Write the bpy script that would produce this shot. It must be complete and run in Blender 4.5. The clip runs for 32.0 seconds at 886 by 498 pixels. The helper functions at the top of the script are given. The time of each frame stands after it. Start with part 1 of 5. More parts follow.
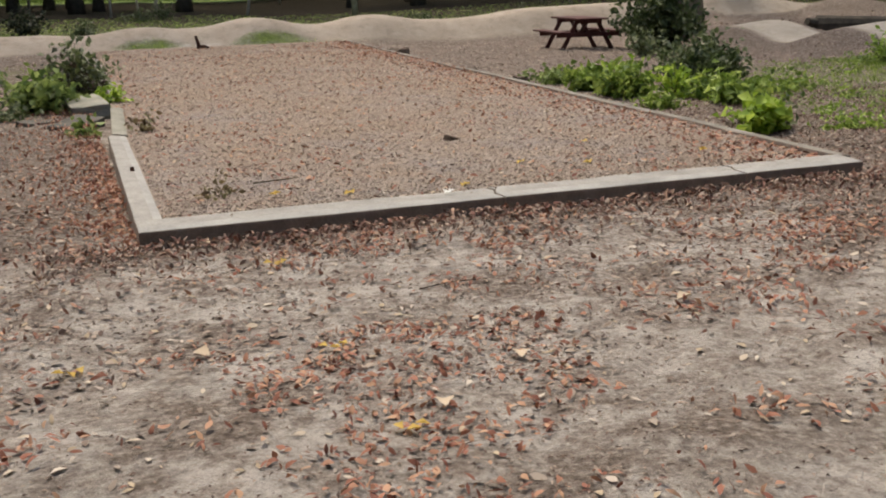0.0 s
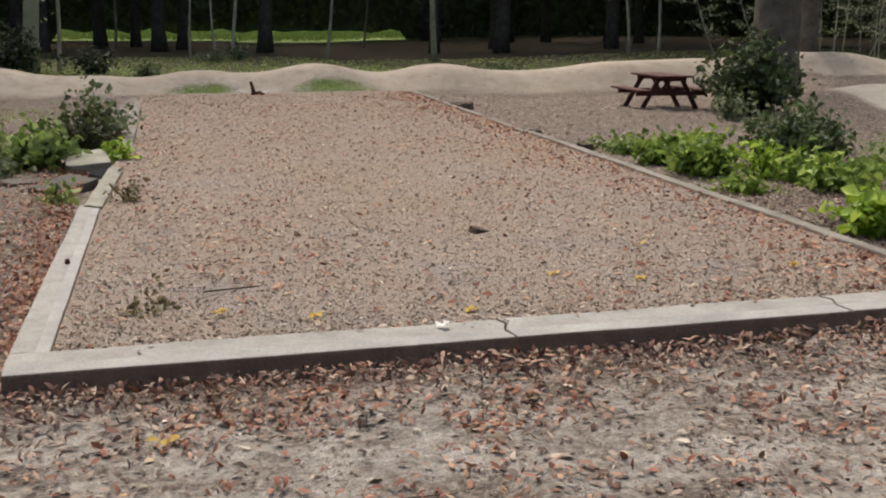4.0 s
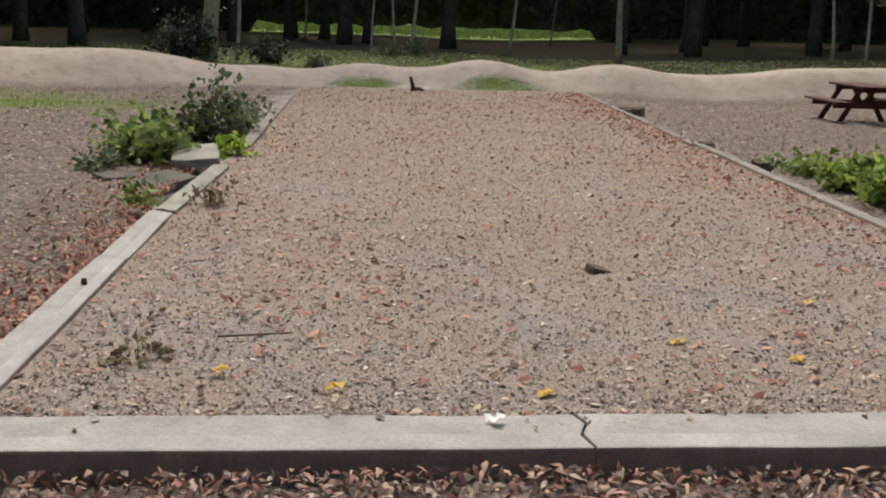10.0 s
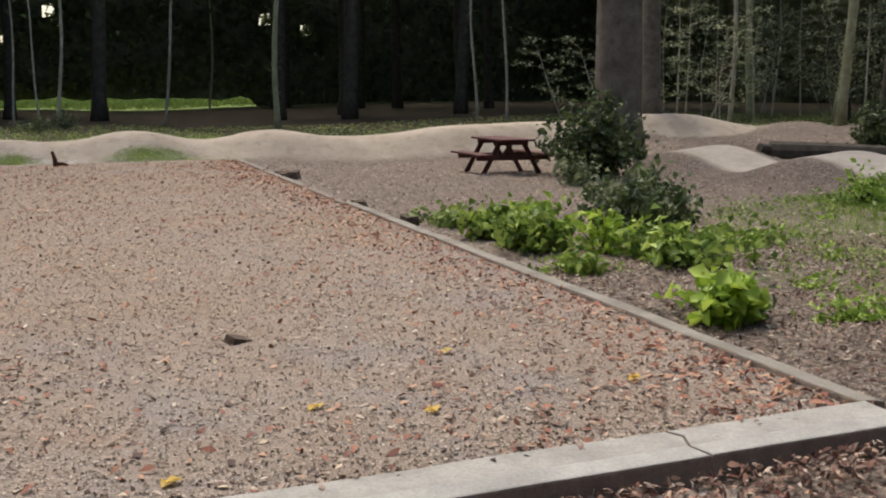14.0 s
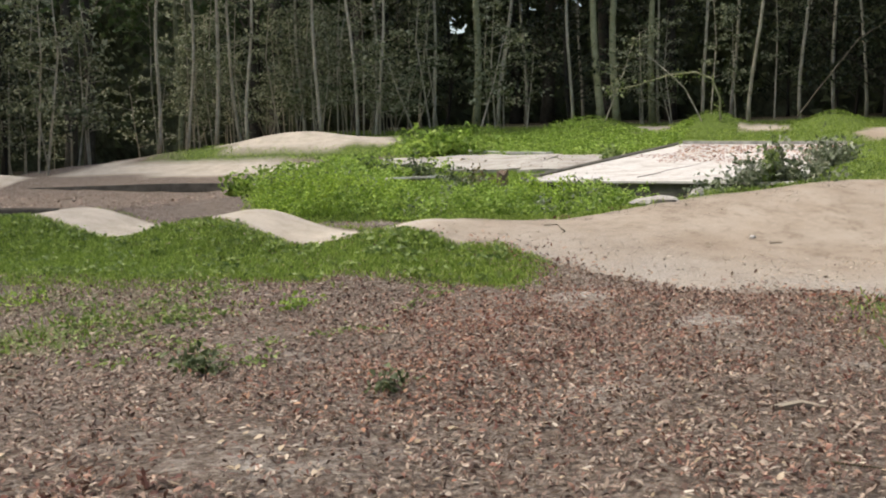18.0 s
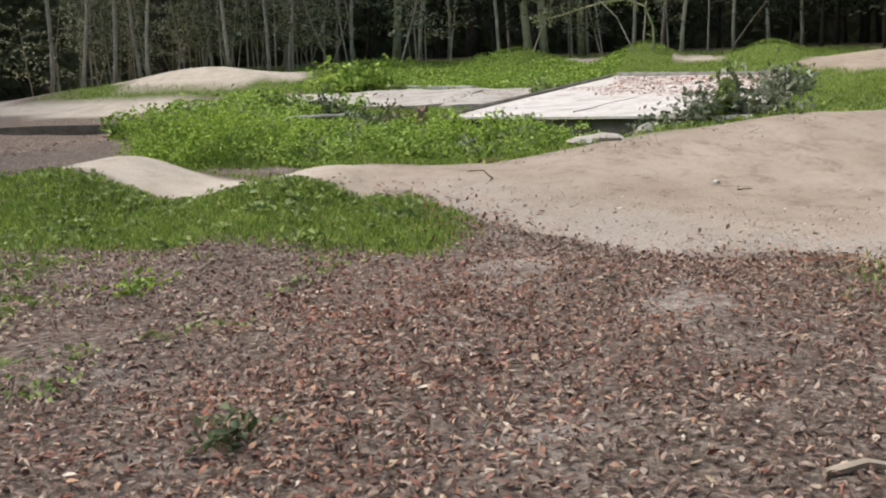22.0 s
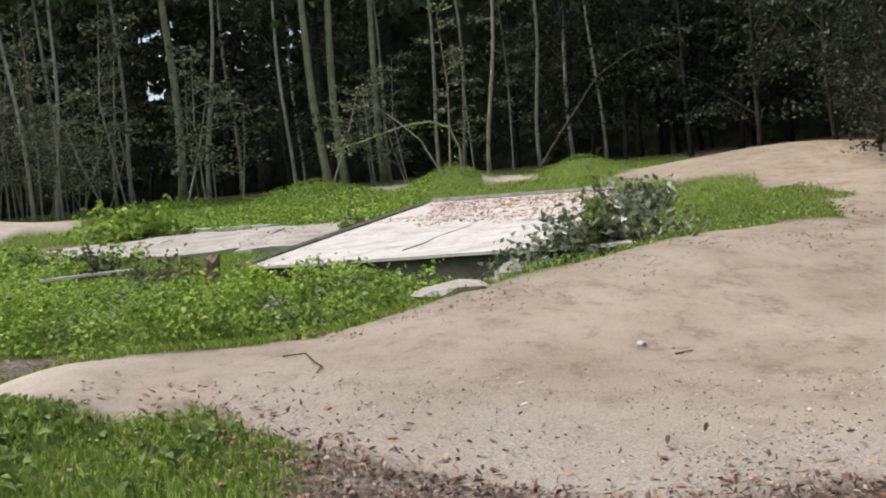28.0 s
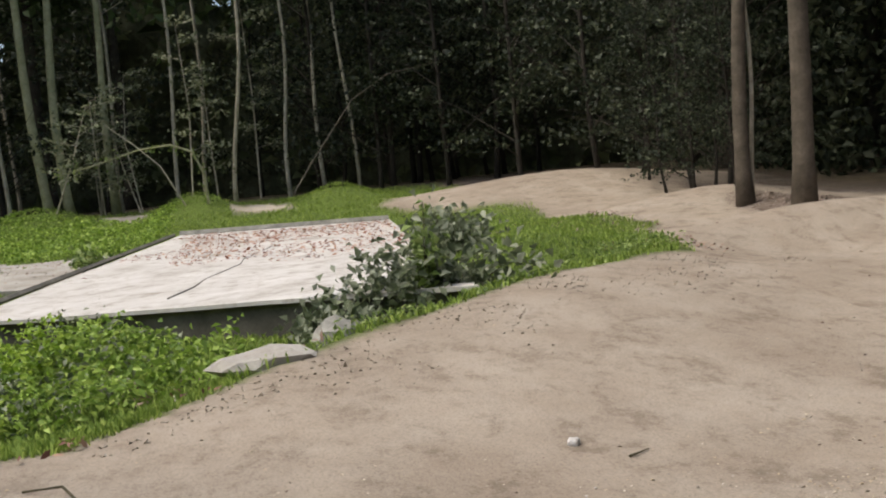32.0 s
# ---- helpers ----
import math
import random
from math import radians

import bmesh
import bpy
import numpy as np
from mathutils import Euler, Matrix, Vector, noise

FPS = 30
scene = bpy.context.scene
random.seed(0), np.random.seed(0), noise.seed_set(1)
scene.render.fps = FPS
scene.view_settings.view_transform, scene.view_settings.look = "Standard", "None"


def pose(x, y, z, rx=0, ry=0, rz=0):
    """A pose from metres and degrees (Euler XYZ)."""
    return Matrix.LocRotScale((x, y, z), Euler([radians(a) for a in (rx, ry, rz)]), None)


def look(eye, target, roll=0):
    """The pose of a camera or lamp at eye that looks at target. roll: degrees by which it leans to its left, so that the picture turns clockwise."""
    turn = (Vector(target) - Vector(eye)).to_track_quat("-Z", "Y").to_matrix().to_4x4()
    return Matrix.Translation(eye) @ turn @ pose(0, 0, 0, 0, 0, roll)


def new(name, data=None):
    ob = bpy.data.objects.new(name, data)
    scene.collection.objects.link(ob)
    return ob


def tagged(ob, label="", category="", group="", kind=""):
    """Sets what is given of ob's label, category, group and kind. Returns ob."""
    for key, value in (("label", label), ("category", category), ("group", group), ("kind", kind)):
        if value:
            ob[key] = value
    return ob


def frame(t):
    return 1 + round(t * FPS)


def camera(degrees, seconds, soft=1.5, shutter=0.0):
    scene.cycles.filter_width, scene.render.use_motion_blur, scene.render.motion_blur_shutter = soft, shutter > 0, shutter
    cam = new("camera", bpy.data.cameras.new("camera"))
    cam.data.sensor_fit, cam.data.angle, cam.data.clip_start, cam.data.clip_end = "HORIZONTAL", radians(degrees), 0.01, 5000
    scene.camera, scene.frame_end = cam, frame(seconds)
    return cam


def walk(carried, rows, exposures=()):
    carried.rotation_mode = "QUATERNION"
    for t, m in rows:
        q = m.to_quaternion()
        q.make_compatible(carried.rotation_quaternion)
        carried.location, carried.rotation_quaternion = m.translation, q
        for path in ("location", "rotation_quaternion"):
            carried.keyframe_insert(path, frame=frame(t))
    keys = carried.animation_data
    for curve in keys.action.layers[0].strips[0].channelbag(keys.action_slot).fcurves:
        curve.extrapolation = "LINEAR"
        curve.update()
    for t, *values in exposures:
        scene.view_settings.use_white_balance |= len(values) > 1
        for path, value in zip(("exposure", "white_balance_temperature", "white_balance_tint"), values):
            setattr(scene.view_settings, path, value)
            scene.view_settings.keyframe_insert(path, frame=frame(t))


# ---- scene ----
cam = camera(45.71, 32.0, soft=2.0)

# seconds, x, y, z, yaw, pitch, roll
PATH = [
    (0.0, -0.379, -6.523, 1.502, -19.88, -14.50, -1.33),
    (0.5, -0.225, -6.311, 1.523, -20.16, -14.52, -0.61),
    (1.0, -0.046, -6.112, 1.531, -20.22, -15.36, 0.04),
    (1.5, 0.105, -5.942, 1.532, -19.96, -15.95, 0.20),
    (2.0, 0.239, -5.748, 1.539, -19.57, -15.92, 0.37),
    (2.5, 0.364, -5.546, 1.542, -18.85, -15.59, 0.22),
    (3.0, 0.494, -5.306, 1.546, -17.85, -14.80, 0.07),
    (3.5, 0.614, -5.073, 1.557, -16.74, -13.66, 0.12),
    (4.0, 0.725, -4.837, 1.580, -15.32, -12.12, 0.24),
    (4.5, 0.825, -4.615, 1.595, -14.20, -10.75, 0.62),
    (6.5, 1.260, -4.001, 1.565, -9.66, -8.45, 2.48),
    (7.0, 1.361, -3.850, 1.553, -8.56, -8.50, 2.98),
    (7.5, 1.425, -3.726, 1.541, -7.72, -8.90, 3.13),
    (8.0, 1.464, -3.616, 1.531, -6.99, -9.54, 3.12),
    (8.5, 1.497, -3.536, 1.523, -6.35, -10.27, 2.90),
    (9.0, 1.524, -3.479, 1.514, -5.79, -11.03, 2.53),
    (9.5, 1.540, -3.452, 1.506, -5.36, -11.67, 2.19),
    (10.0, 1.557, -3.442, 1.501, -5.25, -12.31, 1.74),
    (10.5, 1.570, -3.442, 1.497, -5.52, -12.80, 1.32),
    (11.0, 1.578, -3.443, 1.495, -6.19, -13.23, 1.03),
    (11.5, 1.594, -3.437, 1.497, -6.84, -13.55, 0.59),
    (12.0, 1.605, -3.429, 1.504, -7.63, -13.74, 0.24),
    (12.5, 1.621, -3.437, 1.534, -9.29, -12.82, 0.32),
    (13.0, 1.667, -3.400, 1.544, -12.58, -10.92, 0.44),
    (13.5, 1.764, -3.320, 1.503, -16.82, -9.45, 0.11),
    (14.0, 1.844, -3.319, 1.478, -22.85, -8.56, -0.12),
    (14.5, 1.825, -3.373, 1.489, -29.61, -8.15, -0.07),
    (15.0, 1.826, -3.323, 1.485, -37.09, -7.83, 0.16),
    (15.5, 1.876, -3.279, 1.471, -43.76, -7.56, 0.13),
    (17.5, 2.345, -2.991, 1.292, -66.69, -5.61, -1.14),
    (18.0, 2.667, -2.893, 1.257, -70.37, -5.29, -1.07),
    (18.5, 2.984, -2.815, 1.238, -72.85, -5.15, -0.83),
    (19.0, 3.287, -2.758, 1.223, -74.42, -5.03, -0.75),
    (19.5, 3.569, -2.708, 1.212, -74.98, -5.12, -0.99),
    (20.0, 3.826, -2.661, 1.201, -74.83, -5.83, -1.13),
    (20.5, 4.055, -2.612, 1.195, -74.71, -7.05, -1.13),
    (21.0, 4.280, -2.561, 1.193, -74.51, -8.24, -1.35),
    (21.5, 4.502, -2.498, 1.192, -74.23, -8.78, -1.53),
    (22.0, 4.725, -2.415, 1.194, -74.23, -8.76, -1.68),
    (22.5, 4.945, -2.329, 1.190, -74.71, -8.51, -1.55),
    (23.0, 5.156, -2.237, 1.182, -75.78, -8.06, -1.25),
    (23.5, 5.344, -2.154, 1.179, -77.18, -7.49, -0.74),
    (24.0, 5.557, -2.095, 1.194, -78.63, -6.67, -0.67),
    (24.5, 5.774, -2.042, 1.210, -79.96, -5.88, -0.91),
    (25.0, 6.021, -1.955, 1.222, -81.50, -5.08, -1.26),
    (25.5, 6.274, -1.868, 1.230, -82.93, -4.51, -1.75),
    (26.0, 6.540, -1.783, 1.248, -84.45, -4.09, -2.45),
    (26.5, 6.811, -1.696, 1.273, -85.95, -3.83, -3.05),
    (28.5, 8.164, -1.518, 1.281, -84.68, -1.98, -6.18),
    (29.0, 8.409, -1.459, 1.300, -83.89, -1.39, -6.25),
    (29.5, 8.688, -1.405, 1.316, -84.94, -1.20, -6.45),
    (30.0, 8.996, -1.339, 1.322, -87.70, -1.31, -6.65),
    (30.5, 9.283, -1.239, 1.327, -90.75, -1.54, -6.64),
    (31.0, 9.572, -1.119, 1.348, -94.14, -1.92, -6.55),
    (31.5, 9.880, -1.004, 1.343, -97.40, -2.10, -6.15),
    (32.0, 10.169, -0.913, 1.363, -100.10, -2.21, -5.70),
]


def aim(x, y, z, yaw, pitch, roll):
    yaw, pitch = radians(yaw), radians(pitch)
    way = Vector((-math.sin(yaw) * math.cos(pitch), math.cos(yaw) * math.cos(pitch), math.sin(pitch)))
    return look((x, y, z), Vector((x, y, z)) + way, roll)


walk(cam, [(row[0], aim(*row[1:])) for row in PATH], exposures=[(0.0, 0.7, 7250, 9.5), (4.0, 0.72, 7050, 9), (7.0, 0.78, 7000, 9), (9.0, 0.74, 6950, 9), (12.5, 0.67, 6900, 9.5), (14.0, 0.78, 6950, 9), (15.0, 0.96, 7000, 9), (18.0, 0.9, 6950, 8), (20.0, 0.85, 6780, 8.5), (22.0, 0.8, 6650, 9), (25.0, 0.78, 6650, 9), (29.0, 0.78, 6650, 7.5), (31.0, 0.74, 6650, 7.5), (32.0, 0.58, 6850, 8)])

# ---- light: hazy bright sky over a clearing, soft sun ----
world = bpy.data.worlds.new("world")
scene.world = world
world.use_nodes = True
wn = world.node_tree
sky = wn.nodes.new("ShaderNodeTexSky")
sky.sky_type, sky.sun_disc = "NISHITA", False
SUN_UP, SUN_ROUND = radians(62), radians(352)
sky.sun_elevation, sky.sun_rotation = SUN_UP, SUN_ROUND
sky.dust_density = 4.0
wn.links.new(sky.outputs[0], wn.nodes["Background"].inputs[0])
wn.nodes["Background"].inputs[1].default_value = 0.15
sun = new("sun", bpy.data.lights.new("sun", "SUN"))
sun.data.energy, sun.data.angle, sun.data.color = 1.3, radians(22), (1.0, 0.96, 0.88)
sun.matrix_world = look((math.sin(SUN_ROUND) * 20, math.cos(SUN_ROUND) * 20, 40 * math.tan(SUN_UP) / 2), (0, 0, 0))


# ---- materials ----
def material(name, rough=0.85, spec=0.25):
    m = bpy.data.materials.new(name)
    m.use_nodes = True
    bsdf = m.node_tree.nodes["Principled BSDF"]
    bsdf.inputs["Roughness"].default_value = rough
    bsdf.inputs["Specular IOR Level"].default_value = spec
    return m, m.node_tree, bsdf


def noise_tex(nt, scale, detail=4.0, rough=0.6, space="Object"):
    co = nt.nodes.new("ShaderNodeTexCoord")
    n = nt.nodes.new("ShaderNodeTexNoise")
    n.inputs["Scale"].default_value, n.inputs["Detail"].default_value, n.inputs["Roughness"].default_value = scale, detail, rough
    nt.links.new(co.outputs[space], n.inputs["Vector"])
    return n.outputs["Fac"]


def ramp(nt, value, stops):
    r = nt.nodes.new("ShaderNodeValToRGB")
    el = r.color_ramp.elements
    while len(el) < len(stops):
        el.new(0.5)
    for e, (p, c) in zip(el, stops):
        e.position, e.color = p, (*c, 1.0)
    nt.links.new(value, r.inputs["Fac"])
    return r.outputs["Color"]


def blend(nt, fac, a, b):
    m = nt.nodes.new("ShaderNodeMix")
    m.data_type = "RGBA"
    for sock, v in ((m.inputs[0], fac), (m.inputs[6], a), (m.inputs[7], b)):
        if isinstance(v, (int, float)):
            sock.default_value = v
        elif isinstance(v, tuple):
            sock.default_value = (*v, 1.0)
        else:
            nt.links.new(v, sock)
    return m.outputs[2]


def bump(nt, bsdf, value, strength=0.4, distance=0.02):
    b = nt.nodes.new("ShaderNodeBump")
    b.inputs["Strength"].default_value, b.inputs["Distance"].default_value = strength, distance
    nt.links.new(value, b.inputs["Height"])
    nt.links.new(b.outputs[0], bsdf.inputs["Normal"])


def attr(nt, name):
    a = nt.nodes.new("ShaderNodeAttribute")
    a.attribute_name = name
    return a.outputs["Fac"]


def simple(name, c1, c2, scale=8.0, rough=0.85, bump_s=0.3, fine=60.0, spec=0.25, bump_d=0.01):
    m, nt, bsdf = material(name, rough, spec)
    col = ramp(nt, noise_tex(nt, scale, 5.0), [(0.3, c1), (0.7, c2)])
    dark = ramp(nt, noise_tex(nt, fine, 3.0), [(0.3, (0.72, 0.72, 0.72)), (0.65, (1.0, 1.0, 1.0))])
    mul = nt.nodes.new("ShaderNodeMix")
    mul.data_type, mul.blend_type = "RGBA", "MULTIPLY"
    mul.inputs[0].default_value = 0.7
    nt.links.new(col, mul.inputs[6])
    nt.links.new(dark, mul.inputs[7])
    nt.links.new(mul.outputs[2], bsdf.inputs["Base Color"])
    bump(nt, bsdf, noise_tex(nt, fine, 4.0), bump_s, bump_d)
    return m


def leafy(name, c1, c2, c3, rough=0.6, through_light=0.35):
    """Leaves that differ from one to the next and let some light through."""
    m, nt, bsdf = material(name, rough, 0.3)
    g = nt.nodes.new("ShaderNodeNewGeometry")
    col = ramp(nt, g.outputs["Random Per Island"], [(0.05, c1), (0.5, c2), (0.95, c3)])
    nt.links.new(col, bsdf.inputs["Base Color"])
    if through_light:
        tr = nt.nodes.new("ShaderNodeBsdfTranslucent")
        nt.links.new(col, tr.inputs["Color"])
        mix = nt.nodes.new("ShaderNodeMixShader")
        mix.inputs[0].default_value = through_light
        nt.links.new(bsdf.outputs[0], mix.inputs[1])
        nt.links.new(tr.outputs[0], mix.inputs[2])
        nt.links.new(mix.outputs[0], nt.nodes["Material Output"].inputs["Surface"])
    return m


# ---- terrain ----
LATTICE = np.random.default_rng(3).uniform(-1, 1, (256, 256))


def soft_noise(x, y, f=1.0, s=0.0):
    """Smooth noise between -1 and 1 over the ground."""
    u, v = np.asarray(x, float) * f + s * 17.3 + 400.0, np.asarray(y, float) * f + s * 9.1 + 400.0
    i, j = np.floor(u).astype(int), np.floor(v).astype(int)
    p, q = u - i, v - j
    p, q = p * p * (3 - 2 * p), q * q * (3 - 2 * q)
    g = lambda a, b: LATTICE[a % 256, b % 256]
    return (g(i, j) * (1 - p) + g(i + 1, j) * p) * (1 - q) + (g(i, j + 1) * (1 - p) + g(i + 1, j + 1) * p) * q


def sstep(a, b, v):
    t = np.clip((v - a) / (b - a), 0, 1)
    return t * t * (3 - 2 * t)


def bell(x, y, cx, cy, rx, ry, turn=0.0):
    c, s = math.cos(radians(turn)), math.sin(radians(turn))
    u, v = (x - cx) * c + (y - cy) * s, -(x - cx) * s + (y - cy) * c
    return np.exp(-(u / rx) ** 2 - (v / ry) ** 2)


FAR_X = [-30, -12, -8, -5.3, -4, -2.8, -1.5, -0.56, 0.38, 1.8, 3.1, 4.8, 6.5, 8, 9.7, 11.2, 12.7, 14.9, 18, 22]
FAR_Z = [0.3, 0.55, 0.62, 0.62, 0.66, 0.56, 0.24, 0.36, 0.18, 0.48, 0.28, 0.64, 0.24, 0.68, 0.46, 0.5, 0.7, 0.72, 0.6, 0.0]
BED_Y = 19.0


def far_track(x, y):
    """The pump track behind the bed: height and how far a place lies on its dirt."""
    dense = np.linspace(-30, 22, 260)
    z = np.interp(dense, FAR_X, FAR_Z)
    z = np.convolve(np.pad(z, 3, mode="edge"), np.ones(7) / 7, mode="valid")
    top = np.interp(x, dense, z, left=0.0, right=0.0)
    mid = 22.0 - 1.2 * sstep(0.0, -6.0, x) + 0.4 * sstep(8, 16, x)
    half = 1.5 + 0.9 * sstep(0.0, -5.0, x)
    d = np.abs(y - mid) / half
    return (top + 0.1) * (1 - sstep(0.25, 1.25, d)), (1 - sstep(0.85, 1.1, d)) * sstep(23, 21, x)


ROLLS = [-1.3, 1.45, 4.0, 7.05, 10.6, 14.65, 18.9]


def roller_track(x, y):
    """The line of rollers with grassy flanks that leads into the berm."""
    mid = 14.0 + 0.08 * y
    wave = 0.5 + 0.5 * np.cos(np.interp(y, ROLLS, range(len(ROLLS))) * 2 * math.pi)
    top = 0.14 + (0.2 + 0.1 * sstep(2.0, 4.0, y)) * wave
    reach = sstep(0.0, 1.2, y) * sstep(17.6, 16.4, y)
    d = (x - mid)
    prof = 1 - sstep(0.5, 1.9, np.abs(d))
    on = sstep(0.95, 0.75, d) * sstep(-0.65, -0.4, d) * sstep(0.2, 0.9, y) * sstep(16.9, 16.3, y)
    return top * prof * reach, on, wave * reach


# the berm: its crest runs from the twig's dip up to the plateau, its toe along the leaf litter
CREST = [(14.6, 1.6, 0.34), (15.0, 0.7, 0.27), (15.2, 0.05, 0.26), (15.6, -0.4, 0.29), (16.2, -1.0, 0.33), (16.9, -1.8, 0.36), (17.5, -2.5, 0.4), (18.2, -3.3, 0.41), (19.2, -4.6, 0.33), (19.8, -5.6, 0.22), (20.2, -8.0, 0.16), (20.2, -16.0, 0.12)]
TOE = [(13.8, 1.6), (13.75, 0.4), (13.3, 0.0), (13.05, -0.3), (12.7, -0.9), (12.2, -1.8), (12.2, -2.8), (12.0, -3.8), (11.4, -4.6), (10.4, -6.0), (9.8, -12.0)]


def berm(x, y):
    ys = [c[1] for c in CREST][::-1]
    cx = np.interp(y, ys, [c[0] for c in CREST][::-1])
    cz = np.interp(y, ys, [c[2] for c in CREST][::-1], right=0.0)
    toe = np.interp(y, [c[1] for c in TOE][::-1], [c[0] for c in TOE][::-1])
    d = x - cx
    face = 1 - sstep(0.0, 1.0, np.clip(-d / 4.4, 0, 1)) ** 0.9
    level = sstep(-4.5, -5.6, y)
    back = (1 - sstep(0.1, 1.6, d)) * (1 - level) + level * (1 - 0.9 * sstep(3.0, 9.0, d))
    z = cz * np.where(d < 0, face, back) * sstep(2.4, 1.2, y)
    edge = 4.0 * sstep(-5.0, -5.5, y)
    on = sstep(-0.12, 0.12, x - toe) * sstep(0.2, 0.05, d - edge) * sstep(1.6, 1.3, y) * sstep(-15, -13, y)
    return z, on


NEAR = [(-400, -0.06), (2, -0.07), (8, -0.1), (12, -0.02), (15, 0.12), (18, 0.34), (20, 0.42), (23, 0.6), (26, 0.8), (31, 1.12), (36, 1.55), (40, 1.85), (46, 2.3), (80, 3.4), (400, 6)]
BEYOND = [(-400, -0.06), (8, -0.15), (14, -0.15), (18, 0.08), (24, 0.2), (26.75, 0.24), (27.25, 0.5), (30, 0.75), (33, 1.35), (36, 1.5), (40, 1.9), (46, 2.3), (80, 3.4), (400, 6)]


def base_height(x, y):
    near = np.interp(x, [p[0] for p in NEAR], [p[1] for p in NEAR])
    far = np.interp(x, [p[0] for p in BEYOND], [p[1] for p in BEYOND])
    k = sstep(6.0, 15.0, y)
    z = near * (1 - k) + far * k
    low = -0.06 - 0.16 * sstep(7.0, 9.5, x) * sstep(23, 14, x) + 0.5 * sstep(16, 40, x)
    w = sstep(17, 27, y)
    z = z * (1 - w) + low * w
    z = z - 0.16 * sstep(8.2, 10.0, y) * sstep(27.2, 26.9, x) * sstep(16, 20, x) * sstep(15, 12, y)
    return z - 0.1 * sstep(8, 13, y) * sstep(6.8, 8.5, x) * sstep(17, 14, x) * (1 - w)


def terrain(x, y):
    x, y = np.asarray(x, float), np.asarray(y, float)
    z = base_height(x, y)
    zf, df = far_track(x, y)
    zr, dr, wave = roller_track(x, y)
    zb, db = berm(x, y)
    z = z + zf + np.maximum(zr, zb)
    # the far dirt mounds, the path behind the wall and the grassy ridge before the wood
    mounds = ((34.8, 13.4, 1.7, 2.9, 0.62, 0), (34.3, -8.2, 3.0, 3.7, 0.56, 0), (21.5, -7.6, 0.8, 2.7, 0.33, 21), (26.9, -8.6, 1.1, 2.2, 0.36, 12))
    ridge = ((40, 4.8, 2.0, 1.3, 0.56), (40.5, 0.6, 2.0, 1.0, 0.6), (40, -3.4, 2.2, 1.0, 0.5), (39, 10, 2.2, 2.0, 0.35))
    dirt = np.maximum(np.maximum(df, dr), db)
    for cx, cy, rx, ry, h, turn in mounds:
        g = bell(x, y, cx, cy, rx, ry, turn)
        z = z + h * g
        dirt = np.maximum(dirt, sstep(0.22, 0.3, g) if cx > 30 else sstep(0.55, 0.63, g))
    z = z + 0.45 * bell(x, y, 20.0, 21.4, 2.2, 1.0) + 0.4 * bell(x, y, 27.2, 20.2, 1.8, 1.1) + 0.4 * bell(x, y, 23.4, 20.8, 1.4, 1.0)
    z = z + 0.5 * bell(x, y, 21.4, -3.9, 1.5, 1.0, -30)
    for cx, cy, rx, ry, h in ridge:
        z = z + h * bell(x, y, cx, cy, rx, ry)
    path_mid = 29.6 + 0.16 * (y - 10)
    path = sstep(1.25, 1.0, np.abs(x - path_mid)) * sstep(5.4, 6.2, y) * sstep(21, 19, y)
    dirt = np.maximum(dirt, path)
    for cx, cy, rx, ry in ((20.5, -9.8, 6.0, 4.3), (27.8, -8.3, 5.5, 2.1), (20.0, 21.4, 2.0, 1.0), (27.2, 20.2, 1.6, 1.1), (40.3, 2.6, 1.6, 0.8), (39.6, -1.2, 1.8, 0.85)):
        dirt = np.maximum(dirt, sstep(0.36, 0.4, bell(x, y, cx, cy, rx, ry)))
    z = z - 0.12 * bell(x, y, 23.3, -6.9, 0.9, 1.8) - 0.1 * bell(x, y, 19.9, -6.4, 0.7, 1.0)
    verge = bell(x, y, 24.5, -8.9, 1.7, 0.9)
    z = z + 0.16 * verge
    dirt = dirt * (1 - sstep(0.35, 0.5, verge))
    flank = sstep(11.7, 12.3, x) * sstep(15.6, 15.0, x) * sstep(-0.55, -0.05, y) * sstep(9.0, 6.8, y)
    crest_x = np.interp(y, [c[1] for c in CREST][::-1], [c[0] for c in CREST][::-1])
    behind = sstep(-0.1, 0.2, x - crest_x) * sstep(-7.6, -5.6, y - 0.12 * np.maximum(20 - x, 0)) * sstep(9.0, 7.2, y) * sstep(48, 42, x)
    upper = sstep(31.2, 32.0, x) * sstep(-7.0, -6.0, y) * sstep(19, 16, y) * sstep(48, 42, x)
    tufts = np.maximum(bell(x, y, 11.55, -3.65, 0.75, 0.4), np.maximum(0.6 * bell(x, y, 9.4, 2.6, 1.4, 0.5), np.maximum(0.45 * bell(x, y, 10.8, 5.2, 2.0, 2.0), np.maximum(bell(x, y, -4.6, 16.0, 2.6, 1.5), bell(x, y, 23.4, 20.8, 1.6, 1.1)))))
    grass = np.maximum(np.maximum(flank, behind), np.maximum(upper, tufts))
    pit = sstep(0.0, 0.8, y - 5.5 - 0.55 * (np.minimum(x, 21.9) - 18.2)) * sstep(27.2, 26.8, x) * sstep(15.2, 15.8, x)
    pit = pit * np.maximum(sstep(22.0, 21.8, x), sstep(8.8, 9.3, y))
    pit = np.maximum(pit, 0.95 * sstep(1.6, 2.4, y) * sstep(17.1, 16.5, x) * sstep(14.9, 15.2, x))
    grass = grass * (1 - pit)
    grass = np.maximum(grass, 0.9 * np.maximum(bell(x, y, 1.9, 20.6, 1.0, 0.55), bell(x, y, 5.0, 20.6, 1.2, 0.6)))
